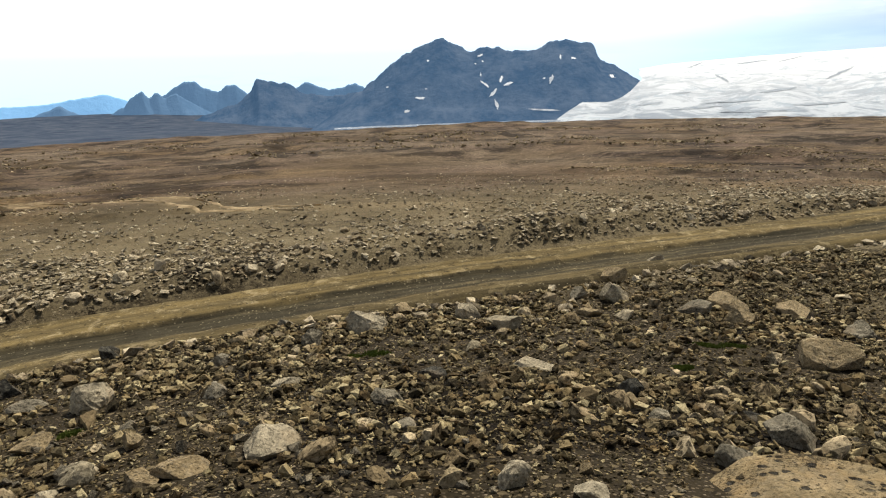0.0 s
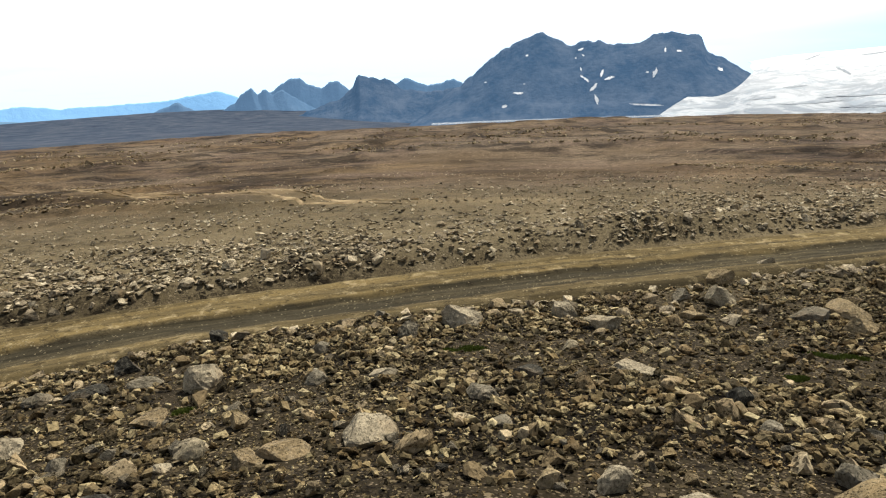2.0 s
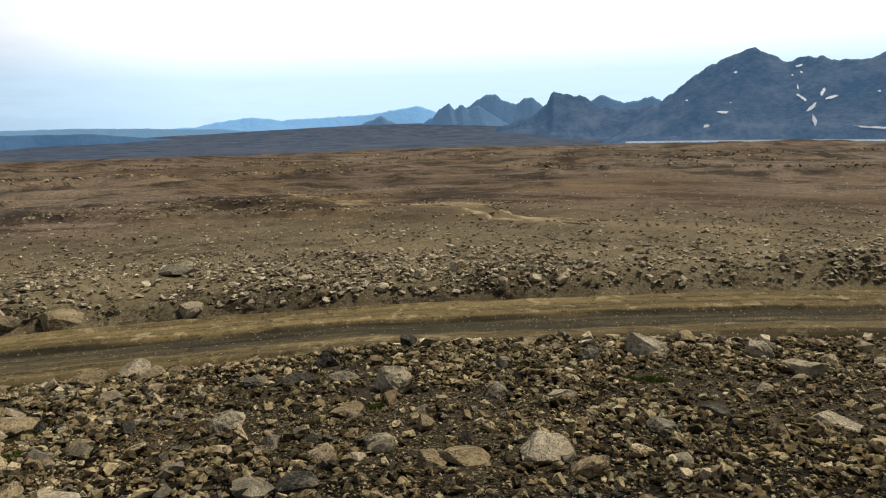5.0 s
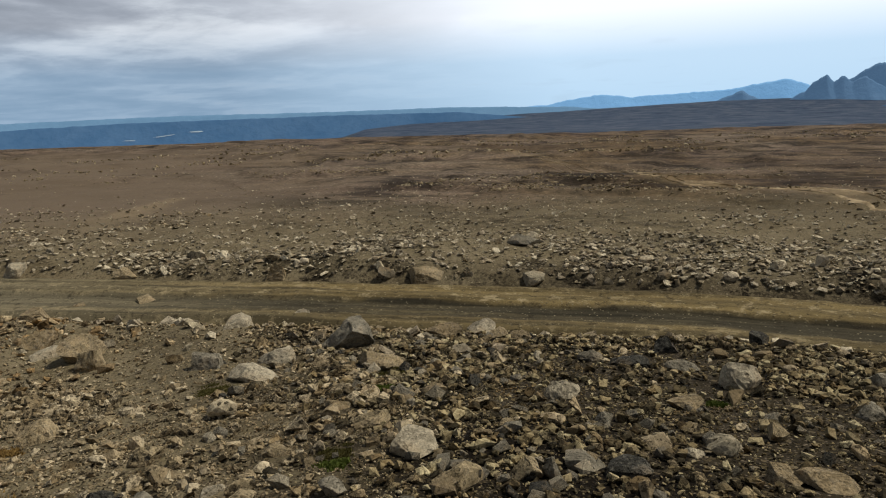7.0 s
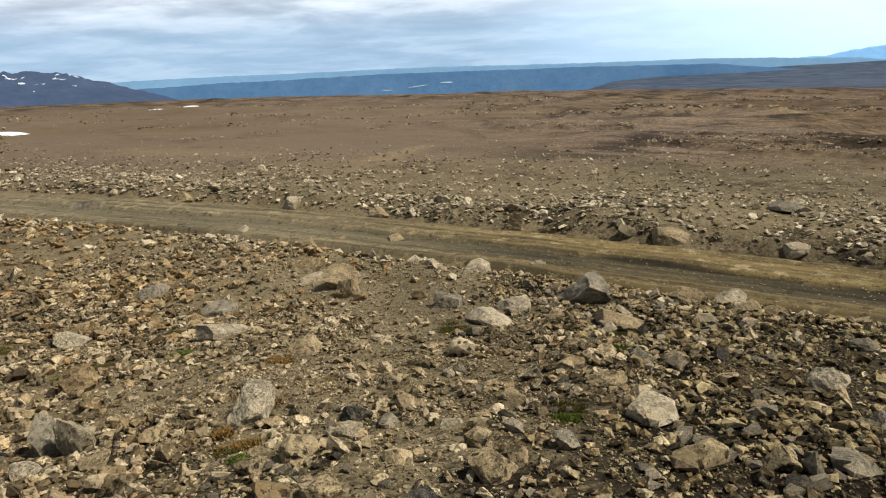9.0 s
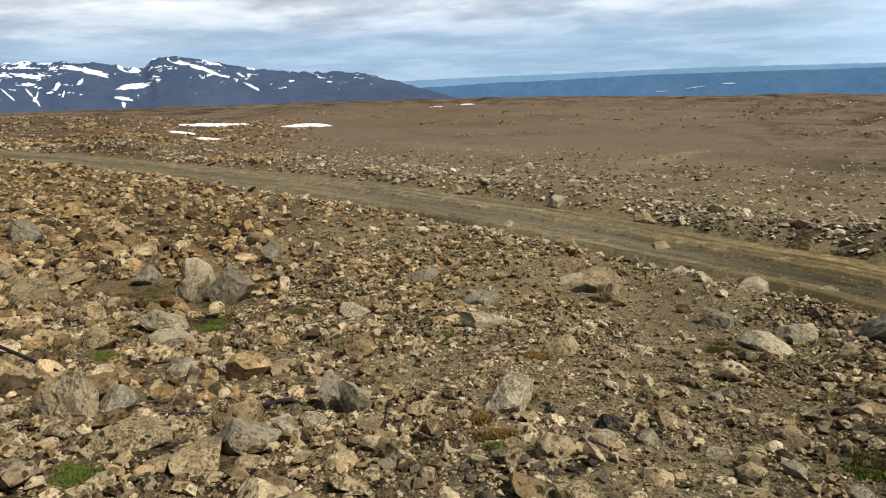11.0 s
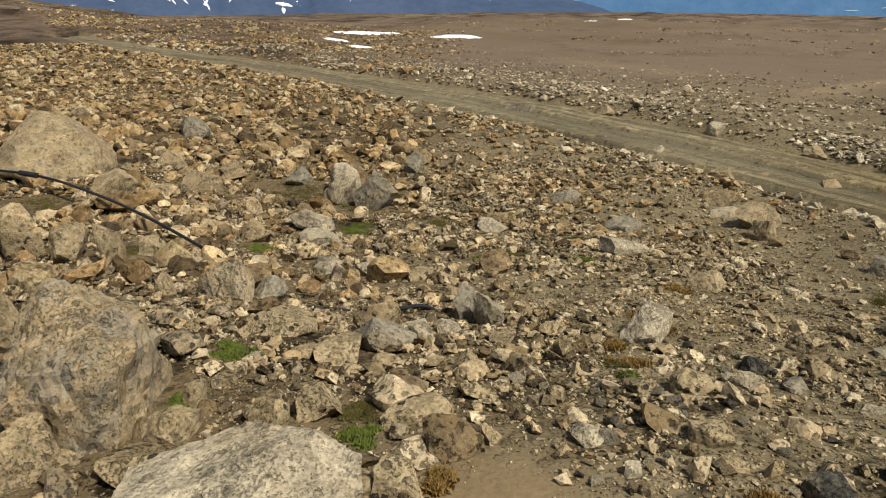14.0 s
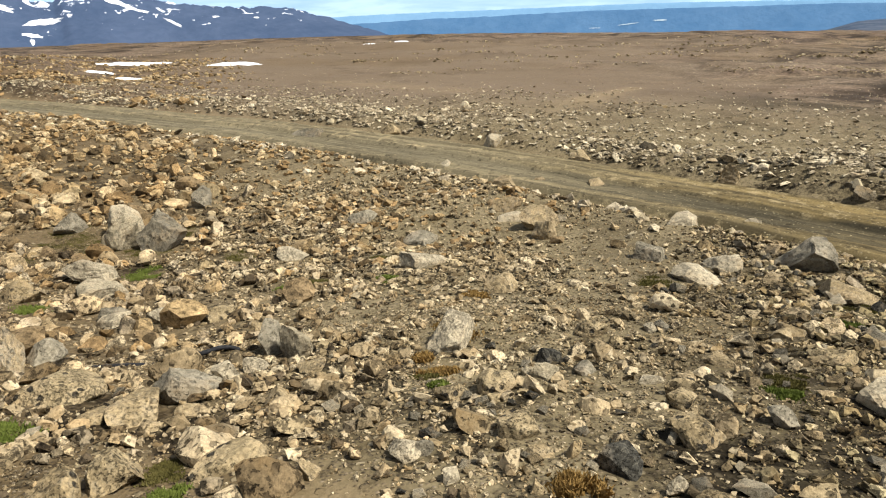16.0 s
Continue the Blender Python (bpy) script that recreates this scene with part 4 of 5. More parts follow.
def scatter(count, r0, r1, a0, a1, small, large, power, seed, keep, limit=0.0):
    """Places and widths for stones over a stretch of the plan; keep() gives the chance of each place."""
    rng = np.random.default_rng(seed)
    az = np.radians(rng.uniform(a0, a1, count))
    r = np.sqrt(rng.uniform(r0 * r0, r1 * r1, count))
    x, y = -r * np.sin(az), r * np.cos(az)
    size = small * (large / small) ** (rng.uniform(0, 1, count) ** power)
    if large < 0.27:
        size = size * (0.6 + 0.4 * step(2.5, 7.0, r))
    s, _, _ = road_at(x, y)
    ok = rng.uniform(0, 1, count) < keep(x, y, s, r, np.degrees(az))
    return x[ok], y[ok], size[ok], rng


TAKEN = []


def rubble(name, label, mat, placed, sink, shapes):
    x, y, size, rng = placed
    free = np.ones(len(x), bool)
    for hx, hy, hr in TAKEN:
        free &= np.hypot(x - hx, y - hy) > hr + 0.3 * size
    x, y, size = x[free], y[free], size[free]
    z = height(x, y)
    n = len(x)
    kinds = rng.integers(0, len(shapes), n)
    yaw, tilt, lean = rng.uniform(0, 6.283, n), rng.normal(0, 0.3, n), rng.normal(0, 0.3, n)
    verts, faces, at = [], [], 0
    for k, (v, f) in enumerate(shapes):
        sel = np.nonzero(kinds == k)[0]
        if not len(sel):
            continue
        c, sn = np.cos(yaw[sel]), np.sin(yaw[sel])
        grow = size[sel, None] * np.stack([rng.uniform(0.8, 1.25, len(sel)), rng.uniform(0.7, 1.1, len(sel)), rng.uniform(0.5, 0.95, len(sel))], -1)
        p = v[None] * grow[:, None]
        ct, st = np.cos(tilt[sel])[:, None], np.sin(tilt[sel])[:, None]
        px, pz = p[..., 0] * ct + p[..., 2] * st, -p[..., 0] * st + p[..., 2] * ct
        cl, sl = np.cos(lean[sel])[:, None], np.sin(lean[sel])[:, None]
        py, pz = p[..., 1] * cl - pz * sl, p[..., 1] * sl + pz * cl
        wx = px * c[:, None] - py * sn[:, None] + x[sel, None]
        wy = px * sn[:, None] + py * c[:, None] + y[sel, None]
        wz = pz + (z[sel] + size[sel] * (0.5 - sink) * 0.55)[:, None]
        verts.append(np.stack([wx, wy, wz], -1).reshape(-1, 3))
        faces.append((f[None] + (at + np.arange(len(sel)) * len(v))[:, None, None]).reshape(-1, 3))
        at += len(sel) * len(v)
    me = sheet(name, np.concatenate(verts), np.concatenate(faces), mat, smooth=False)
    return tagged(link(name, me, None), label, "stones", kind="stuff")


def clump(x, y, size, seed):
    return step(-0.15, 0.35, smooth_noise(x, y, size, 3, seed))


def off_road(s):
    return np.where(np.abs(s) > HALF + 0.1, 1.0, 0.0)


def no_mud(x, y):
    return 1 - np.exp(-(((x + 2.95) / 0.55) ** 2 + ((y + 0.95) / 0.6) ** 2) ** 2)


def beside_track(count, out, small, large, power, seed, u0=20.0, u1=150.0, side=1, near=0.1):
    """Stones strewn along the far bank, thinning outwards."""
    rng = np.random.default_rng(seed)
    u = rng.uniform(u0, u1, count)
    s = side * (HALF + near + rng.exponential(out, count))
    cx, cy = np.interp(u, ROAD_U, ROAD_X), np.interp(u, ROAD_U, ROAD_Y)
    tx, ty = np.interp(u, ROAD_U, ROAD_TX), np.interp(u, ROAD_U, ROAD_TY)
    x, y = cx + ty * s, cy - tx * s
    ok = rng.uniform(0, 1, count) < 0.35 + 0.65 * clump(x, y, 2.6, 61)
    size = small * (large / small) ** (rng.uniform(0, 1, count) ** power)
    return x[ok], y[ok], size[ok], rng


def ledge_noise(x, y):
    return smooth_noise(x, y, 15.0, 4, 81)


def chunk_shape(seed, points, flat):
    """A compact broken stone: evenly spread corners, pushed about, closed by a hull."""
    rnd = random.Random(seed)
    bm = bmesh.new()
    for k in range(points):
        up = 1 - 2 * (k + 0.5) / points
        a, d = 2.39996 * k + rnd.uniform(-0.55, 0.55), math.sqrt(1 - up * up)
        w = rnd.uniform(0.40, 0.56)
        bm.verts.new((w * d * math.cos(a), w * d * math.sin(a) * rnd.uniform(0.8, 1.0), (up + rnd.uniform(-0.2, 0.2)) * w * flat))
    bmesh.ops.convex_hull(bm, input=bm.verts)
    bmesh.ops.delete(bm, geom=[v for v in bm.verts if not v.link_faces], context="VERTS")
    bmesh.ops.triangulate(bm, faces=bm.faces)
    bmesh.ops.recalc_face_normals(bm, faces=bm.faces)
    bm.verts.index_update()
    data = np.array([v.co[:] for v in bm.verts]), np.array([[v.index for v in f.verts] for f in bm.faces])
    bm.free()
    return data


FLAT_DATA = [chunk_shape(500 + k, 7 + k % 3, 0.55 + 0.03 * (k % 11)) for k in range(20)]
LOW_DATA = [chunk_shape(900 + k, 6 + k % 2, 0.42) for k in range(14)]
TINY_DATA = [chunk_shape(700 + k, 6, 0.7) for k in range(12)]


# ---- single rocks ----
PALE = (ROCK_PALE, "pale grey angular rock lying among the rubble")
DARK = (ROCK_DARK, "dark basalt rock with sharp edges on the slope")
GREY = (ROCK_GREY, "grey weathered rock resting on stony soil")
TAN = (ROCK_TAN, "tan brown weathered rock on the stony slope")
PIT = (ROCK_PIT, "tan lava rock riddled with dark pits")
LICHEN = (ROCK_LICHEN, "large grey and tan boulder blotched with lichen")
SLAB = (ROCK_PALE, "large tilted pale slab over a dark hollow")


def rock_mesh(width, tall, seed, fine, blocky=False):
    """A broken block: a ball cut by planes, then roughened."""
    rnd = random.Random(seed)
    bm = bmesh.new()
    bmesh.ops.create_icosphere(bm, subdivisions=fine, radius=1.0)
    cuts = [(Vector((rnd.gauss(0, 1), rnd.gauss(0, 1), rnd.gauss(0.15, 0.8))).normalized(), rnd.uniform(0.38, 0.72)) for _ in range(13)]
    deep = rnd.uniform(0.7, 0.95)
    off = Vector((seed * 3.1, seed * 1.7, 0))
    places = []
    for v in bm.verts:
        p = v.co.copy()
        if blocky:
            p = p * (0.8 / (abs(p.x) ** 5 + abs(p.y) ** 5 + abs(p.z) ** 5) ** 0.2)
        for n, d in cuts:
            over = p.dot(n) - (d + 0.10 if blocky else d)
            if over > 0:
                p -= n * over * 0.985
        places.append(p)
    half = [sorted(abs(p[k]) for p in places)[int(len(places) * 0.9)] for k in range(2)] + [max(p.z for p in places)]
    for v, p in zip(bm.verts, places):
        q = Vector((p.x / half[0] * width * 0.46, p.y / half[1] * width * 0.46 * deep, p.z / half[2] * tall * 0.7))
        rough = noise.fractal(q * (2.6 / width) + off, 1.0, 2.0, 4) * 0.035 + noise.fractal(q * (9.0 / width) + off, 1.0, 2.0, 5) * 0.03 + noise.fractal(q * (30.0 / width) + off, 1.0, 2.0, 3) * 0.018
        v.co = q + v.normal * rough * min(width, tall * 1.6)
    me = bpy.data.meshes.new("rock")
    bm.to_mesh(me)
    bm.free()
    return me


def rock(x, y, width, tall, kind, seed, lift=0.0, turn=None, name=""):
    mat, label = kind
    big = width > 0.55
    me = rock_mesh(width, tall, seed, 5 if big and math.hypot(x, y) < 7 else 4 if width > 0.3 else 3, kind is LICHEN)
    me.materials.append(mat)
    ob = new(name or ("boulder" if width > 0.6 else "rock"), me)
    z = float(height(np.array([x]), np.array([y]))[0])
    ob.matrix_world = pose(x, y, z + tall * 0.24 + lift, random.Random(seed).uniform(-9, 9), random.Random(seed + 1).uniform(-9, 9), turn if turn is not None else random.Random(seed + 2).uniform(0, 360))
    TAKEN.append((x, y, width * 0.5))
    return tagged(ob, label, "rock", "rocks on the slope")


def slab(x, y, turn):
    """A long block propped up at one end, its lower front broken away."""
    bm = bmesh.new()
    for corner in ((0.34, 0.10, 0.36), (0.54, 0.02, 0.24), (0.50, -0.08, -0.1), (0.14, -0.14, -0.1), (-0.02, -0.12, 0.20), (-0.56, 0.0, 0.19), (-0.56, 0.05, 0.14), (-0.5, 0.4, 0.16), (0.4, 0.45, 0.1), (0.05, 0.45, 0.25), (0.5, 0.4, -0.1), (0.1, 0.4, -0.1), (0.2, 0.0, 0.29)):
        bm.verts.new(corner)
    bmesh.ops.convex_hull(bm, input=bm.verts)
    bmesh.ops.delete(bm, geom=[v for v in bm.verts if not v.link_faces], context="VERTS")
    for _ in range(5):
        bmesh.ops.subdivide_edges(bm, edges=bm.edges, cuts=1, use_grid_fill=True)
    bmesh.ops.recalc_face_normals(bm, faces=bm.faces)
    bm.normal_update()
    for v in bm.verts:
        q = v.co.copy()
        rough = noise.fractal(q * 5.0, 1.0, 2.0, 6) * 0.016 + noise.fractal(q * 23.0, 1.0, 2.0, 4) * 0.006
        v.co = q + v.normal * rough
    me = bpy.data.meshes.new("boulder")
    bm.to_mesh(me)
    bm.free()
    me.materials.append(SLAB[0])
    ob = new("boulder", me)
    ob.matrix_world = pose(x, y, float(height(np.array([x]), np.array([y]))[0]) + 0.05, 0, 0, turn)
    TAKEN.append((x, y, 0.45))
    return tagged(ob, SLAB[1], "rock", "rocks on the slope")


rock(-3.76, 6.77, 0.44, 0.28, PALE, 1)
rock(-1.37, 4.64, 0.45, 0.19, PALE, 2)
rock(-1.25, 9.96, 0.55, 0.32, PALE, 3)
rock(0.89, 9.86, 0.55, 0.25, PALE, 4)
rock(-4.88, 9.36, 0.32, 0.20, DARK, 5)
rock(-1.82, 8.96, 0.32, 0.22, GREY, 6)
rock(2.99, 11.69, 0.50, 0.34, PALE, 7)
rock(3.42, 13.41, 0.52, 0.33, TAN, 8)
rock(0.35, 11.05, 0.42, 0.25, PALE, 9)
rock(4.34, 7.41, 0.79, 0.33, TAN, 10)
rock(2.52, 4.58, 0.39, 0.20, GREY, 11)
rock(1.86, 4.07, 0.26, 0.17, GREY, 12)
rock(1.98, 3.30, 1.35, 0.13, PIT, 13)
rock(0.80, 3.49, 0.23, 0.10, PALE, 14)
rock(0.36, 3.74, 0.20, 0.16, PALE, 15)
rock(0.00, 3.82, 0.18, 0.10, PIT, 16)
rock(-1.88, 4.37, 0.35, 0.10, TAN, 17)
rock(-2.11, 4.20, 0.26, 0.10, TAN, 18)
rock(-2.71, 4.56, 0.24, 0.14, PALE, 19)
rock(-0.54, 5.81, 0.31, 0.11, GREY, 20)
rock(-0.16, 6.62, 0.30, 0.14, DARK, 21)
rock(4.72, 10.90, 0.66, 0.23, TAN, 22)
rock(4.48, 9.92, 0.44, 0.23, TAN, 23)
rock(4.06, 10.66, 0.56, 0.19, GREY, 24)
rock(-2.64, 10.80, 0.31, 0.20, GREY, 25)
rock(-2.88, 8.21, 0.27, 0.15, GREY, 26)
rock(1.69, 5.93, 0.27, 0.19, DARK, 27)
rock(-1.70, 6.69, 0.30, 0.09, PALE, 28)
rock(-2.42, 6.59, 0.26, 0.15, TAN, 29)
rock(1.66, 5.07, 0.21, 0.09, GREY, 30)
rock(0.94, 7.02, 0.38, 0.11, PALE, 31)
rock(4.77, 14.99, 0.50, 0.28, PALE, 32)
rock(2.40, 12.02, 0.35, 0.21, GREY, 33)
rock(-0.71, 11.31, 0.39, 0.16, TAN, 34)
rock(5.67, 10.72, 0.64, 0.20, TAN, 35)
rock(5.98, 9.32, 0.48, 0.20, GREY, 36)
rock(0.35, 8.20, 0.24, 0.11, PALE, 37)
rock(2.33, 10.74, 0.46, 0.14, TAN, 38)
rock(-5.51, 7.97, 0.38, 0.21, DARK, 39)
rock(-3.57, 5.39, 0.33, 0.10, TAN, 40)
rock(-0.34, 5.01, 0.18, 0.06, GREY, 43)
rock(2.52, 5.24, 0.23, 0.07, DARK, 44)
rock(-9.30, 5.07, 1.02, 0.46, GREY, 45)
rock(-12.30, 5.72, 0.58, 0.27, PALE, 46)
rock(-8.63, 7.25, 0.51, 0.29, PALE, 47)
rock(-8.90, 6.65, 0.50, 0.19, TAN, 48)
rock(-5.79, 6.67, 0.30, 0.17, GREY, 49)
rock(-5.27, 6.79, 0.46, 0.14, DARK, 50)
rock(-4.67, 4.82, 0.35, 0.17, PALE, 51)
rock(-3.73, 4.35, 0.23, 0.12, GREY, 52)
rock(-7.47, 4.47, 0.59, 0.18, TAN, 53)
rock(-5.76, 4.04, 0.32, 0.10, TAN, 54)
rock(-4.28, 2.68, 0.40, 0.16, PALE, 55)
rock(-3.08, 3.30, 0.29, 0.10, GREY, 56)
rock(-2.80, 3.50, 0.34, 0.10, DARK, 57)
rock(-2.39, 6.54, 0.28, 0.13, GREY, 58)
rock(-12.77, 12.52, 0.95, 0.28, GREY, 59)
rock(-10.47, 10.43, 0.63, 0.22, PALE, 61)
rock(-13.68, 7.35, 0.30, 0.16, TAN, 62)
rock(-8.08, 7.07, 0.44, 0.14, TAN, 63)
rock(-7.70, 7.37, 0.40, 0.12, TAN, 64)
rock(-2.79, 4.20, 0.18, 0.07, PALE, 65)
rock(-5.94, 2.94, 0.25, 0.08, TAN, 66)
rock(-4.60, 6.98, 0.33, 0.10, GREY, 67)
rock(-5.97, -0.17, 0.46, 0.29, PALE, 68)
rock(-4.67, 0.08, 0.30, 0.16, PIT, 69)
rock(-8.18, 2.98, 0.66, 0.20, PALE, 70)
rock(-8.98, 3.72, 0.66, 0.20, PALE, 71)
rock(-12.16, 4.41, 0.70, 0.21, PALE, 72)
rock(-11.69, 1.83, 0.47, 0.39, TAN, 74)
rock(-9.95, -0.41, 0.71, 0.26, PALE, 75)
rock(-11.85, -0.30, 0.58, 0.17, GREY, 76)
rock(-15.24, 6.64, 0.49, 0.43, TAN, 77)
rock(-20.37, 1.89, 0.55, 0.38, PALE, 78)
rock(-23.15, -1.18, 0.74, 0.40, TAN, 79)
rock(-12.53, 8.99, 0.82, 0.25, TAN, 80)
rock(-18.02, 0.37, 0.59, 0.29, PALE, 81)
rock(-15.78, 1.63, 0.54, 0.23, TAN, 82)
rock(-5.96, 1.11, 0.32, 0.16, PIT, 83)
rock(-3.50, 2.50, 0.30, 0.15, PIT, 84)
rock(-3.14, 3.04, 0.15, 0.16, GREY, 85)
rock(-5.41, 0.61, 0.18, 0.11, DARK, 86)
rock(-5.08, 0.86, 0.20, 0.08, GREY, 87)
rock(-12.90, 1.43, 0.53, 0.16, PALE, 88)
rock(-9.71, 2.97, 0.51, 0.24, GREY, 89)
rock(-5.17, 1.94, 0.26, 0.08, TAN, 92)
rock(-4.80, 1.28, 0.21, 0.06, PALE, 93)
rock(-5.82, 2.81, 0.27, 0.08, TAN, 94)
rock(-23.52, -3.82, 1.19, 0.36, GREY, 95)
rock(-15.78, 3.75, 0.53, 0.22, TAN, 96)
rock(-16.36, 2.51, 0.48, 0.20, TAN, 97)
slab(-2.56, -1.92, 122)
rock(-3.50, -3.60, 1.25, 0.86, LICHEN, 99, turn=20)
rock(-10.86, -10.60, 2.45, 0.98, TAN, 100)
rock(-5.93, -4.05, 0.46, 0.47, LICHEN, 101)
rock(-6.40, -3.90, 0.36, 0.22, GREY, 102)
rock(-6.31, -1.77, 0.29, 0.34, GREY, 103)
rock(-6.06, -1.51, 0.32, 0.31, PALE, 104)
rock(-5.47, -1.98, 0.22, 0.19, PALE, 105)
rock(-5.73, -1.82, 0.26, 0.12, PALE, 106)
rock(-5.28, -2.33, 0.55, 0.22, GREY, 107)
rock(-5.22, -3.13, 0.61, 0.18, PIT, 108)
rock(-9.70, -4.93, 0.57, 0.31, PALE, 109)
rock(-8.27, -3.51, 0.49, 0.17, PALE, 110)
rock(-8.28, -4.14, 0.39, 0.14, PALE, 111)
rock(-12.28, -4.96, 0.76, 0.54, GREY, 112)
rock(-12.30, -5.65, 0.64, 0.68, PALE, 113)
rock(-3.89, 0.15, 0.25, 0.13, PIT, 114)
rock(-3.71, -0.50, 0.19, 0.09, PALE, 115)
rock(-3.73, -0.39, 0.11, 0.09, GREY, 116)
rock(-3.44, 0.65, 0.25, 0.14, DARK, 117)
rock(-3.75, -2.14, 0.38, 0.22, PIT, 118)
rock(-2.94, -1.31, 0.25, 0.23, PIT, 119)
rock(-2.89, -1.51, 0.19, 0.19, PIT, 120)
rock(-2.62, -0.99, 0.42, 0.12, TAN, 121)
rock(-4.86, -2.46, 0.52, 0.16, TAN, 122)
rock(-3.85, -1.54, 0.38, 0.11, PIT, 123)
rock(-3.66, -2.91, 0.16, 0.18, TAN, 124)
rock(-3.56, -2.38, 0.31, 0.16, PIT, 125)
rock(-6.77, -6.78, 0.44, 0.50, TAN, 126)
rock(-6.60, -6.02, 0.33, 0.56, TAN, 127)
rock(-9.60, -8.50, 0.83, 0.39, TAN, 128)
rock(-6.81, -7.43, 0.56, 0.40, PIT, 129)
rock(-4.29, -5.04, 0.31, 0.59, TAN, 130)
rock(-2.79, -3.38, 0.34, 0.32, TAN, 131)
rock(-2.29, -2.93, 0.38, 0.11, LICHEN, 132)
rock(-3.26, -2.85, 0.38, 0.19, TAN, 133)
rock(-5.57, -4.53, 0.24, 0.26, TAN, 134)
rock(-5.45, 0.67, 0.22, 0.09, DARK, 135)
rock(-3.20, -0.18, 0.10, 0.07, TAN, 136)
rock(-2.92, -2.83, 0.38, 0.12, PIT, 137)
rock(-7.19, -2.10, 0.25, 0.13, TAN, 138)
rock(-5.50, -1.30, 0.28, 0.08, TAN, 139)
rock(-4.85, -1.44, 0.21, 0.12, TAN, 140)
rock(-4.76, -2.72, 0.26, 0.08, TAN, 141)
rock(-4.77, -2.09, 0.20, 0.10, TAN, 142)
rock(-11.35, -7.99, 0.72, 0.37, TAN, 143)
rock(-15.47, -10.73, 0.82, 0.52, GREY, 144)
rock(-12.25, -9.23, 0.67, 0.36, TAN, 145)
rock(-12.58, -8.15, 0.56, 0.38, TAN, 146)
rock(-9.33, -5.82, 0.59, 0.32, PIT, 147)
rock(-6.91, -5.66, 0.39, 0.33, PIT, 148)
rock(-8.05, -2.82, 0.42, 0.14, PIT, 149)
rock(-13.25, -6.94, 0.69, 0.36, GREY, 150)
rock(-14.92, -5.00, 0.57, 0.42, GREY, 151)
rock(-13.30, -1.47, 0.49, 0.20, GREY, 152)
rock(-11.34, -2.52, 0.56, 0.17, PALE, 153)
rock(-18.29, 4.00, 0.53, 0.25, TAN, 154)
rock(-3.59, -1.02, 0.14, 0.11, TAN, 155)
rock(-3.01, -3.34, 0.35, 0.10, TAN, 156)
rock(-3.04, -2.11, 0.29, 0.09, TAN, 157)
rock(-2.60, -0.30, 0.13, 0.11, PALE, 161)
rock(-2.68, -0.05, 0.21, 0.10, TAN, 162)
rock(-3.40, -0.26, 0.11, 0.07, PALE, 163)
rock(-3.63, 0.24, 0.16, 0.06, TAN, 164)
rock(-4.59, -0.18, 0.23, 0.12, PIT, 165)
rock(-5.00, 0.53, 0.24, 0.10, PALE, 166)
rock(-3.18, 0.82, 0.11, 0.11, PALE, 167)
rock(-2.99, 0.91, 0.23, 0.12, PIT, 168)
rock(-2.99, 0.17, 0.14, 0.06, TAN, 169)
rock(-4.32, 1.30, 0.20, 0.12, PIT, 170)
rock(-3.75, 1.18, 0.31, 0.13, PIT, 171)
rock(-10.46, -5.32, 0.66, 0.38, PALE, 172)
rock(-8.54, -4.28, 0.39, 0.17, GREY, 173)
rock(-12.98, -5.90, 0.69, 0.62, PALE, 174)
rock(-12.74, -5.03, 0.77, 0.59, GREY, 175)
rock(-4.73, -1.37, 0.18, 0.11, PIT, 176)
rock(-8.15, 0.57, 0.42, 0.22, TAN, 177)
rock(-5.21, 2.92, 0.32, 0.17, PIT, 178)
rock(-2.64, 4.41, 0.21, 0.17, PALE, 179)
rock(-2.55, 5.06, 0.21, 0.16, TAN, 180)
rock(-3.97, 1.81, 0.18, 0.12, GREY, 181)
rock(-3.28, 2.93, 0.25, 0.13, PIT, 182)
rock(-12.35, 1.82, 0.73, 0.42, TAN, 183)
rock(-13.66, 1.37, 0.57, 0.31, TAN, 184)


# ---- moss and heath ----
def tuft(x, y, width, mat, label, seed, tall=0.03, name="moss_patch"):
    """A low cushion of many small upright leaves with an uneven outline."""
    rnd = random.Random(seed)
    verts, faces = [], []
    spots = [(rnd.gauss(0, 0.2) * width, rnd.gauss(0, 0.16) * width, rnd.uniform(0.08, 0.2) * width) for _ in range(9)]
    for _ in range(2600):
        sx, sy, sr = rnd.choice(spots)
        a, d = rnd.uniform(0, 6.283), abs(rnd.gauss(0, 0.7)) * sr
        px, py = x + sx + d * math.cos(a), y + sy + d * math.sin(a)
        verts.append((px, py))
    z = height(np.array([v[0] for v in verts]), np.array([v[1] for v in verts]))
    pts = []
    for (px, py), pz in zip(verts, z):
        b, w, h = rnd.uniform(0, 6.283), rnd.uniform(0.003, 0.009), tall * rnd.uniform(0.3, 0.9)
        pz += tall * 0.5 * rnd.random() ** 2
        lean = rnd.uniform(-1.2, 1.2) * h
        i = len(pts)
        pts += [(px - w * math.cos(b), py - w * math.sin(b), pz - 0.01), (px + w * math.cos(b), py + w * math.sin(b), pz - 0.01), (px + lean, py + rnd.uniform(-0.8, 0.8) * h, pz + h), (px + w * math.sin(b), py - w * math.cos(b), pz + h * 0.3)]
        faces += [(i, i + 1, i + 2), (i + 1, i + 3, i + 2), (i + 3, i, i + 2)]
    me = sheet(name, pts, faces, mat, smooth=False)
    TAKEN.append((x, y, width * 0.42))
    return tagged(link(name, me, None), label, "moss", kind="stuff")


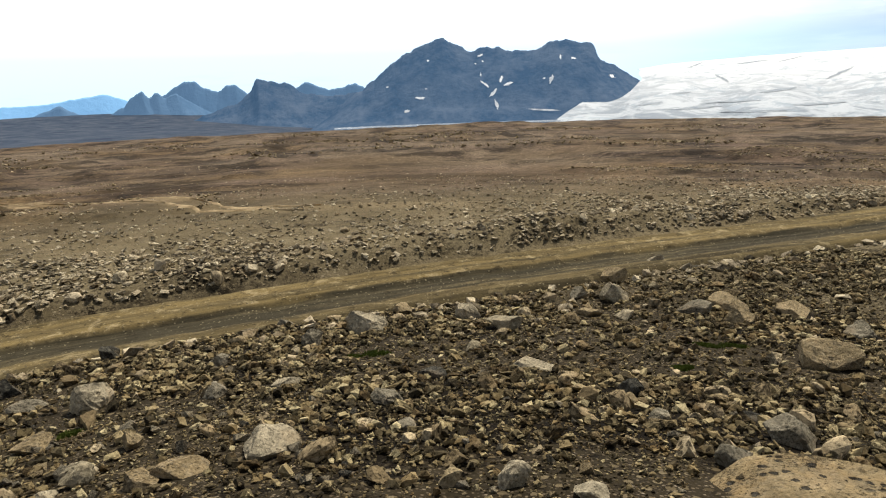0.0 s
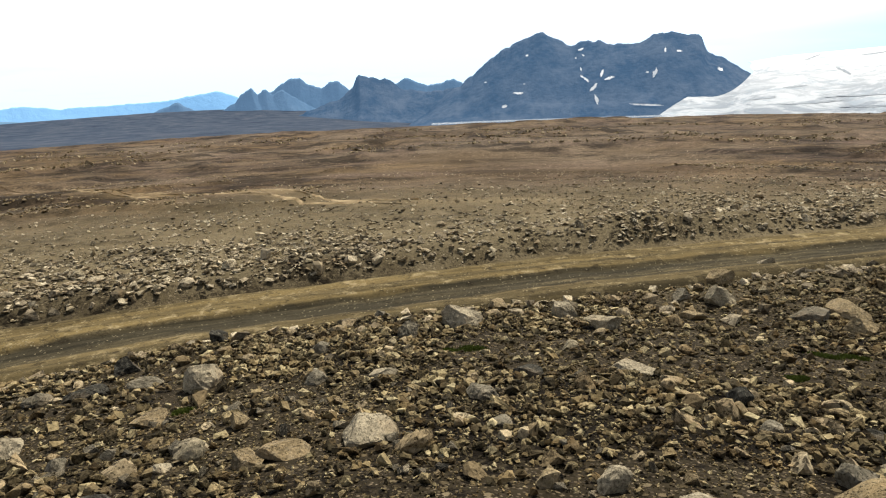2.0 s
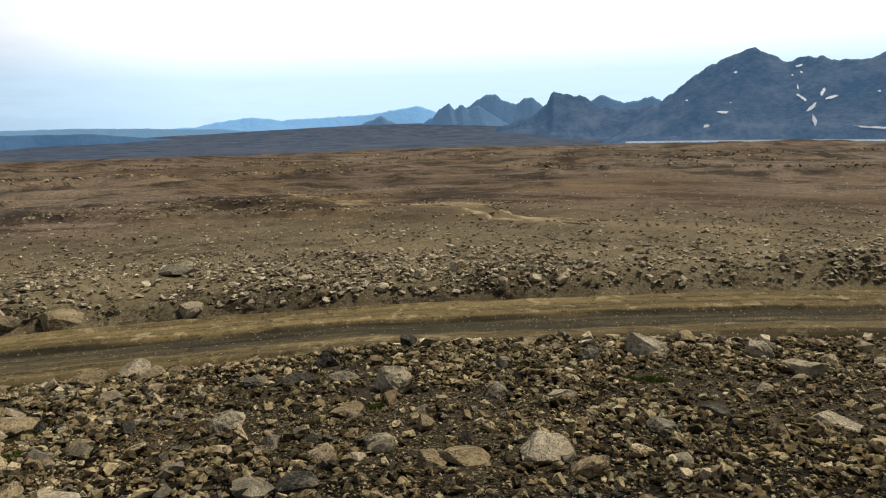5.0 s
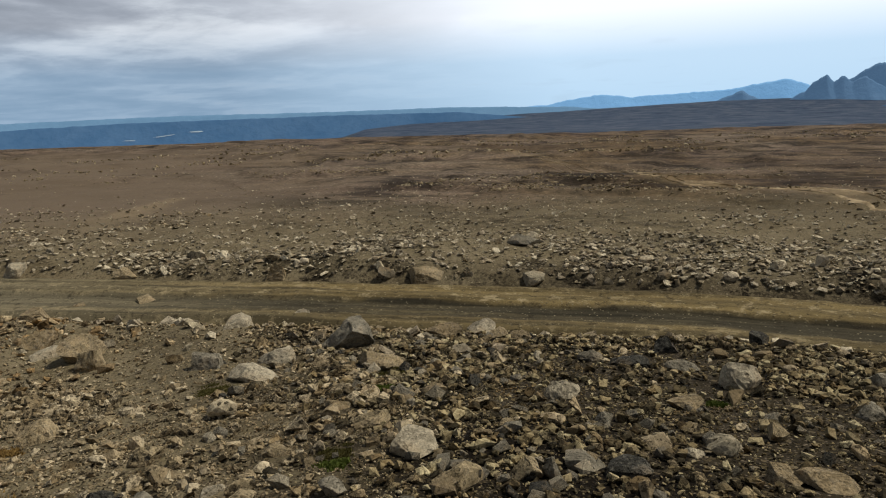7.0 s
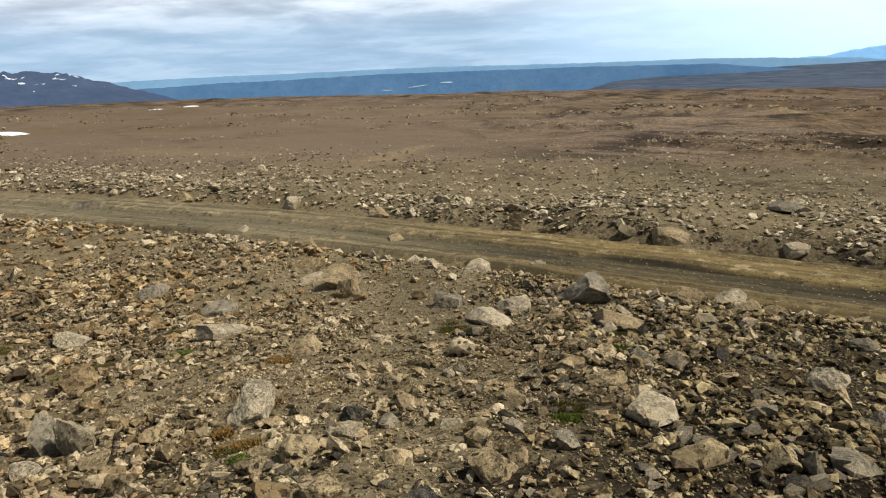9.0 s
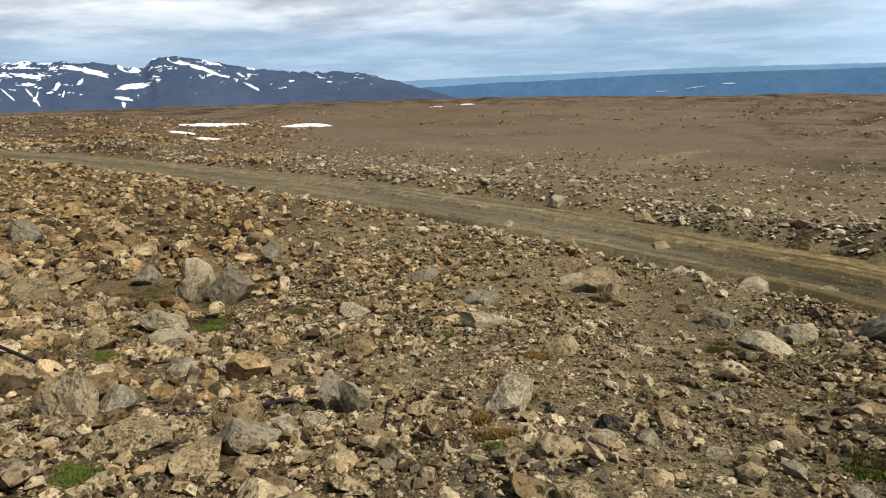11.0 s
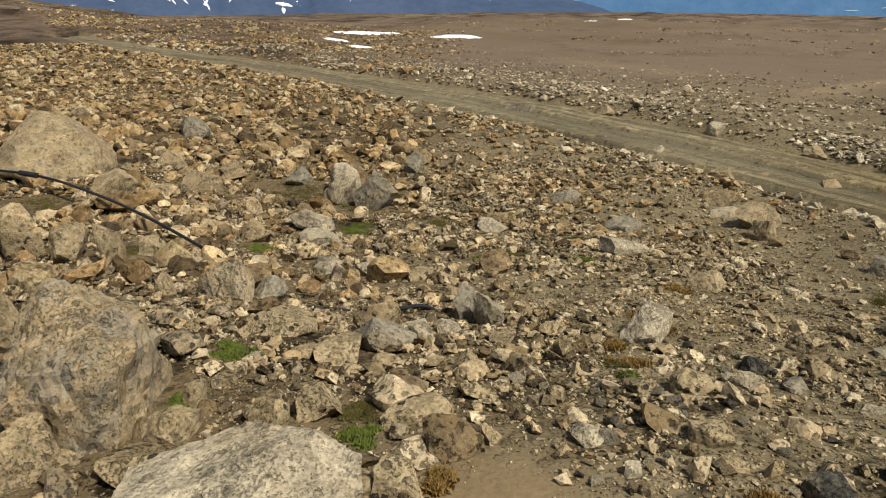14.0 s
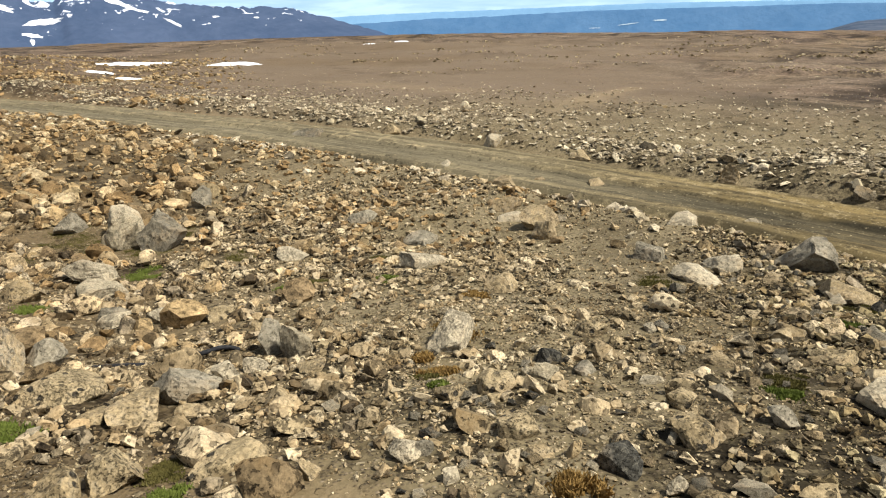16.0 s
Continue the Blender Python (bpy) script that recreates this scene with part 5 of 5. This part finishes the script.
GREEN = "bright green moss growing between the stones"
tuft(-0.96, 8.18, 0.5, MOSS, GREEN, 1)
tuft(3.47, 8.31, 0.6, MOSS, GREEN, 2)
tuft(-6.19, 3.60, 0.3, MOSS, GREEN, 3)
tuft(-4.47, 2.11, 0.3, MOSS, GREEN, 4)
tuft(-4.48, -3.18, 0.45, MOSS, GREEN, 5)
tuft(-3.52, -1.75, 0.3, MOSS, GREEN, 6, 0.035)
tuft(-8.83, -5.48, 0.6, MOSS, GREEN, 7)
tuft(-10.8, -4.82, 0.9, MOSS, GREEN, 8)
tuft(-9.26, -2.19, 0.5, MOSS, GREEN, 9)
tuft(-9.06, -0.84, 0.4, MOSS, GREEN, 10)
tuft(-3.61, -3.01, 0.26, MOSS, GREEN, 11)
tuft(-4.86, -0.29, 0.2, MOSS, GREEN, 12)
tuft(-3.48, 5.72, 0.25, MOSS, GREEN, 13)
tuft(2.56, 6.99, 0.3, MOSS, GREEN, 14)
BROWN = "rust brown dry heath tuft on gravel"
tuft(-3.25, 0.34, 0.3, HEATH, BROWN, 15, 0.05, "heath_tuft")
tuft(-5.56, -0.38, 0.25, HEATH, BROWN, 16, 0.045, "heath_tuft")
tuft(-3.1, -1.19, 0.2, HEATH, BROWN, 17, 0.045, "heath_tuft")
DULL = "low olive brown moss spread between the stones"
tuft(-12.61, -6.09, 1.80, OLIVE, DULL, 30, 0.018)
tuft(-12.01, -5.12, 1.27, OLIVE, DULL, 31, 0.018)
tuft(-12.99, -4.78, 0.89, OLIVE, DULL, 32, 0.018)
tuft(-9.42, -1.85, 0.63, OLIVE, DULL, 33, 0.018)
tuft(-5.18, -0.30, 0.32, OLIVE, DULL, 34, 0.018)
tuft(-4.67, 2.27, 0.48, OLIVE, DULL, 35, 0.018)
tuft(-7.06, 4.31, 0.56, OLIVE, DULL, 36, 0.018)
tuft(-7.97, 2.43, 0.65, OLIVE, DULL, 37, 0.018)
tuft(-12.72, -6.89, 1.69, OLIVE, DULL, 38, 0.018)
tuft(-11.02, -6.94, 0.97, OLIVE, DULL, 39, 0.018)
tuft(-11.36, -3.45, 0.76, OLIVE, DULL, 40, 0.018)
tuft(-3.85, -1.89, 0.38, OLIVE, DULL, 41, 0.018)
tuft(-10.83, -1.01, 0.59, OLIVE, DULL, 42, 0.018)
tuft(-6.31, -0.13, 0.63, HEATH, BROWN, 43, 0.035, "heath_tuft")
tuft(-7.78, 0.26, 0.43, HEATH, BROWN, 44, 0.035, "heath_tuft")
tuft(-5.24, -0.26, 0.35, HEATH, BROWN, 45, 0.035, "heath_tuft")
tuft(-7.26, -6.07, 1.11, OLIVE, DULL, 46, 0.018)
tuft(-8.44, -9.11, 1.59, OLIVE, DULL, 47, 0.018)


# ---- snow left on the plateau ----
def snow_patch(x, y, long, wide, turn, seed):
    """A thin sheet of old snow that thins out to a ragged edge."""
    n, k = 120, 9
    ang = np.linspace(0, 2 * math.pi, n, endpoint=False)
    edge = 1 + 0.55 * smooth_noise(np.cos(ang) * 2 + seed, np.sin(ang) * 2, 0.9, 4, seed) + 0.35 * smooth_noise(np.cos(ang) * 9 + seed, np.sin(ang) * 9, 0.9, 3, seed + 4)
    pts = []
    for q in np.linspace(1.0, 0.02, k):
        px, py = np.cos(ang) * edge * long * 0.5 * q, np.sin(ang) * edge * wide * 0.5 * q
        c, s = math.cos(radians(turn)), math.sin(radians(turn))
        wx, wy = x + px * c - py * s, y + px * s + py * c
        pts.append(np.stack([wx, wy, height(wx, wy) - 0.06 + 0.26 * (1 - q ** 4)], -1))
    me = sheet("snow_patch", np.concatenate(pts), grid_faces(k, n, True), SNOW)
    return tagged(link("snow_patch", me, None), "flat patch of old white snow on brown ground", "snow", "snow patches on the plateau")


snow_patch(-95, -37.0, 10.5, 4.6, 111, 1)
snow_patch(-88, -21.4, 6.6, 4.0, 104, 2)
snow_patch(-71, -30.6, 2.8, 2.2, 116, 3)
snow_patch(-64, -25.2, 2.2, 1.5, 112, 4)
snow_patch(-175, -8.6, 6.5, 9, 93, 5)
snow_patch(-161, -2.2, 3.6, 6, 91, 6)


# ---- a hose lying over the rocks ----
def hose():
    path = [(-9.29, -10.35, 0.30), (-9.26, -9.72, 0.30), (-8.63, -7.95, 0.28), (-7.94, -6.51, 0.24), (-7.50, -5.50, 0.16), (-7.41, -5.22, 0.10), (-6.38, -3.86, -0.03), (-6.28, -3.08, 0.0), (-6.43, -2.81, -0.03), (-6.32, -2.46, 0.05), (-6.49, -2.25, 0.04), (-6.48, -2.07, -0.05)]
    base = new("hose")
    for name, radius, first, last in (("tube", 0.022, 0, len(path)), ("coupling", 0.045, 1, 3)):
        curve = bpy.data.curves.new(name, "CURVE")
        curve.dimensions, curve.bevel_depth, curve.bevel_resolution, curve.resolution_u = "3D", radius, 3, 8
        line = curve.splines.new("BEZIER")
        some = path[first:last] if name == "tube" else [(-9.30, -9.92, 0.30), (-9.18, -9.48, 0.30)]
        line.bezier_points.add(len(some) - 1)
        for b, (x, y, up) in zip(line.bezier_points, some):
            b.co = (x, y, float(height(np.array([x]), np.array([y]))[0]) + up)
            b.handle_left_type = b.handle_right_type = "AUTO"
        curve.use_fill_caps = True
        temp = bpy.data.objects.new(name, curve)
        me = bpy.data.meshes.new_from_object(temp)
        bpy.data.objects.remove(temp)
        me.materials.clear()
        link(name, me, RUBBER, base)
    return tagged(base, "black rubber hose lying across the rocks", "hose")


hose()


# ---- rubble ----
def slope(s):
    return (s < 0) * off_road(s)


rubble("packed_stones", "broken grey stones lying packed with dark gaps", RUBBLE_GREY,
       scatter(76000, 1.7, 17.5, -42, 80, 0.04, 0.19, 2.1, 31, lambda x, y, s, r, a: slope(s) * (0.30 + 0.70 * stony(x, y)) * (1 - step(48, 74, a)) * no_mud(x, y)), 0.07, FLAT_DATA)
rubble("packed_tan_grey_stones", "tan grey stones half sunk in gravel", RUBBLE_TAN,
       scatter(62000, 1.7, 18.5, 44, 152, 0.04, 0.19, 2.1, 231, lambda x, y, s, r, a: slope(s) * (0.12 + 0.88 * stony(x, y)) * (1 - 0.75 * step(95, 122, a)) * step(48, 74, a) * (0.12 + 0.88 * step(2.5, 7.5, r)) * no_mud(x, y)), 0.1, FLAT_DATA)
rubble("packed_beige_stones", "broken beige stones lying packed on the rise", RUBBLE_BEIGE,
       scatter(14000, 1.8, 15, 80, 152, 0.05, 0.24, 1.9, 33, lambda x, y, s, r, a: slope(s) * step(84, 116, a) * (0.15 + 0.85 * stony(x, y)) * no_mud(x, y)), 0.1, FLAT_DATA)
rubble("gravel", "fine dark and tan gravel between the stones", RUBBLE_GREY,
       scatter(25000, 1.6, 7.0, -42, 80, 0.022, 0.055, 1.2, 7, lambda x, y, s, r, a: slope(s) * (0.45 + 0.55 * clump(x, y, 0.9, 63)) * (1 - step(48, 74, a))), 0.25, TINY_DATA)
rubble("tan_gravel", "fine tan gravel between the stones", RUBBLE_TAN,
       scatter(40000, 1.6, 7.5, 44, 152, 0.02, 0.055, 1.2, 207, lambda x, y, s, r, a: slope(s) * (0.45 + 0.55 * clump(x, y, 0.9, 63)) * step(48, 74, a) * (0.12 + 0.88 * no_mud(x, y))), 0.25, TINY_DATA)
rubble("grey_rubble", "grey and tan angular stones strewn on the slope", RUBBLE_GREY,
       scatter(29000, 1.6, 14.5, -42, 80, 0.03, 0.09, 1.5, 1, lambda x, y, s, r, a: slope(s) * (0.35 + 0.65 * stony(x, y)) * (1 - step(48, 74, a)) * no_mud(x, y)), 0.25, TINY_DATA)
rubble("tan_grey_rubble", "small tan grey stones strewn on the slope", RUBBLE_TAN,
       scatter(34000, 1.6, 15.5, 44, 152, 0.03, 0.09, 1.5, 201, lambda x, y, s, r, a: slope(s) * (0.35 + 0.65 * stony(x, y)) * (1 - 0.4 * step(95, 122, a)) * step(48, 74, a) * no_mud(x, y)), 0.25, TINY_DATA)
rubble("loose_stones", "scattered fist sized grey stones on the slope", RUBBLE_TAN,
       scatter(3000, 2.6, 16, -42, 152, 0.10, 0.27, 2.0, 2, lambda x, y, s, r, a: slope(s) * (0.15 + 0.85 * stony(x, y)) * (1 - 0.6 * step(95, 122, a)) * no_mud(x, y)), 0.25, ROUGH_DATA)
rubble("beige_rubble", "beige broken stones covering the hillside", RUBBLE_BEIGE,
       scatter(13000, 1.8, 16, 80, 152, 0.035, 0.14, 1.3, 3, lambda x, y, s, r, a: slope(s) * step(84, 116, a) * (0.4 + 0.6 * clump(x, y, 1.8, 55)) * no_mud(x, y)), 0.25, FLAT_DATA)
rubble("beige_blocks", "rough beige and grey blocks on the rise", RUBBLE_BEIGE,
       scatter(3000, 2.6, 17, 84, 152, 0.11, 0.42, 2.0, 16, lambda x, y, s, r, a: slope(s) * step(92, 124, a) * (0.35 + 0.65 * clump(x, y, 2.4, 58)) * no_mud(x, y)), 0.2, ROUGH_DATA)
rubble("rise_blocks", "heaped rough tan blocks on the rocky rise", RUBBLE_WARM,
       scatter(4200, 6, 24, 100, 152, 0.18, 0.55, 1.9, 41, lambda x, y, s, r, a: slope(s) * step(102, 122, a) * step(6, 9, r) * (0.3 + 0.7 * clump(x, y, 2.6, 66))), 0.2, ROUGH_DATA)
rubble("rise_stones", "rusty tan stones packed over the rise down to the track", RUBBLE_WARM,
       scatter(46000, 9.5, 34, 66, 152, 0.07, 0.32, 1.6, 45, lambda x, y, s, r, a: slope(s) * step(72, 96, a) * (0.2 + 0.8 * clump(x, y, 1.6, 68)) * step(9.5, 13, r)), 0.16, FLAT_DATA)
rubble("mound_blocks", "brown broken blocks on the mound behind the track", RUBBLE_WARM,
       scatter(28000, 28, 110, 100, 145, 0.15, 0.7, 1.7, 43, lambda x, y, s, r, a: (s > 1.6) * step(102, 114, a) * (0.2 + 0.8 * clump(x, y, 6.0, 67))), 0.3, FLAT_DATA)
rubble("hillside_rubble", "rusty tan blocks heaped on the rise beside the track", RUBBLE_WARM,
       scatter(24000, 24, 64, 96, 152, 0.14, 0.55, 1.5, 8, lambda x, y, s, r, a: slope(s) * step(98, 112, a) * (0.4 + 0.6 * clump(x, y, 3.0, 56))), 0.25, FLAT_DATA)
rubble("verge_stones", "pale stones lined up along the track's near edge", RUBBLE_PALE,
       beside_track(3200, 0.8, 0.08, 0.42, 1.9, 24, 35.0, 110.0, side=-1), 0.25, FLAT_DATA)
rubble("bank_rubble", "pale grey stones along the bank beside the track", RUBBLE_PALE,
       beside_track(42000, 4.6, 0.06, 0.27, 1.3, 4, 35.0, 125.0, near=0.5), 0.2, LOW_DATA)
rubble("bank_blocks", "pale blocks pushed up along the track", RUBBLE_PALE,
       beside_track(1000, 1.3, 0.14, 0.42, 2.0, 14, 35.0, 150.0, near=0.5), 0.3, ROUGH_DATA)
rubble("plateau_stones", "dark and pale stones dotted over the plateau", RUBBLE_PALE,
       scatter(300000, 16, 130, -42, 140, 0.05, 0.22, 2.3, 5, lambda x, y, s, r, a: (s > 2) * (0.12 + 0.88 * clump(x, y, 9.0, 59) ** 2) * np.exp(-r / 36.0) * (1 - 0.85 * step(66, 76, a) * step(26, 32, r))), 0.3, LOW_DATA)
def along_ledge(x, y, s, a):
    """The chance of a stone by the low ledges of the plateau."""
    n = ledge_noise(x, y)
    return (s > 6) * step(0.15, 0.20, n) * (1 - step(0.25, 0.36, n)) * (1 - 0.6 * step(60, 72, a))


rubble("outcrop_stones", "broken stones along low rocky ledges on the plateau", RUBBLE_TAN,
       scatter(90000, 23, 75, -42, 140, 0.10, 0.42, 1.9, 15, lambda x, y, s, r, a: 0.7 * along_ledge(x, y, s, a)), 0.3, LOW_DATA)
rubble("far_outcrop_stones", "far broken blocks along dark ledges on the plateau", RUBBLE_TAN,
       scatter(80000, 75, 190, -42, 125, 0.25, 0.9, 1.9, 17, lambda x, y, s, r, a: 0.6 * along_ledge(x, y, s, a)), 0.3, TINY_DATA)
rubble("track_pebbles", "small pale stones lying on the track", RUBBLE_PALE,
       scatter(26000, 10, 50, -42, 140, 0.03, 0.11, 2.5, 6, lambda x, y, s, r, a: (np.abs(s) < HALF + 0.4) * (0.05 + 0.5 * (np.abs(np.abs(s) - 1.0) < 0.4))), 0.3, TINY_DATA)

rubble("stones_around", "broken tan and grey stones on the open slope", RUBBLE_TAN,
       scatter(3600, 1.9, 9, 152, 318, 0.05, 0.22, 1.6, 71, lambda x, y, s, r, a: slope(s) * (0.3 + 0.7 * stony(x, y))), 0.12, FLAT_DATA)
rubble("gravel_around", "fine tan gravel on the open slope", RUBBLE_TAN,
       scatter(3000, 0.3, 5, 152, 318, 0.018, 0.05, 1.2, 72, lambda x, y, s, r, a: 0.9 + 0 * x), 0.25, TINY_DATA)
rubble("gravel_underfoot", "fine trodden gravel on bare soil", RUBBLE_TAN,
       scatter(1400, 0.2, 1.8, -42, 152, 0.015, 0.045, 1.2, 73, lambda x, y, s, r, a: 0.9 + 0 * x), 0.25, TINY_DATA)


# ---- single stones of the slope, as pieces of the ground ----
def stone_meshes(mat, data):
    meshes = []
    for v, f in data:
        me = sheet("stone", v, f, mat, smooth=False)
        meshes.append(me)
    return meshes


STONE_SETS = [stone_meshes(mat, FLAT_DATA[:10]) for mat in (ROCK_GREY, ROCK_PALE, ROCK_TAN, ROCK_DARK)]


def place_stones(name, placed, most):
    """Stones that lie loose and apart, each a piece of the ground."""
    x, y, size, rng = placed
    z = height(x, y)
    for k in range(min(most, len(x))):
        warm = azimuth(x[k], y[k]) > 100
        pick = rng.choice([0, 1, 2, 3], p=(0.2, 0.25, 0.5, 0.05) if warm else (0.38, 0.22, 0.25, 0.15))
        ob = new(name, STONE_SETS[pick][int(rng.integers(0, 10))])
        ob.parent = ground
        ob.matrix_world = pose(x[k], y[k], z[k] + size[k] * 0.18, rng.normal(0, 14), rng.normal(0, 14), rng.uniform(0, 360)) @ Matrix.Diagonal((size[k] * rng.uniform(0.9, 1.3), size[k] * rng.uniform(0.8, 1.1), size[k] * rng.uniform(0.7, 1.1), 1))


place_stones("stone", scatter(900, 2.3, 6.5, -38, 140, 0.09, 0.19, 1.4, 91, lambda x, y, s, r, a: (0.3 + 0.7 * clump(x, y, 2.0, 54)) * no_mud(x, y)), 290)
place_stones("broken_stone", scatter(2400, 3.0, 11, 26, 84, 0.09, 0.27, 1.8, 47, lambda x, y, s, r, a: slope(s) * (0.15 + 0.85 * stony(x, y)) * step(24, 40, a) * (1 - step(62, 80, a))), 290)
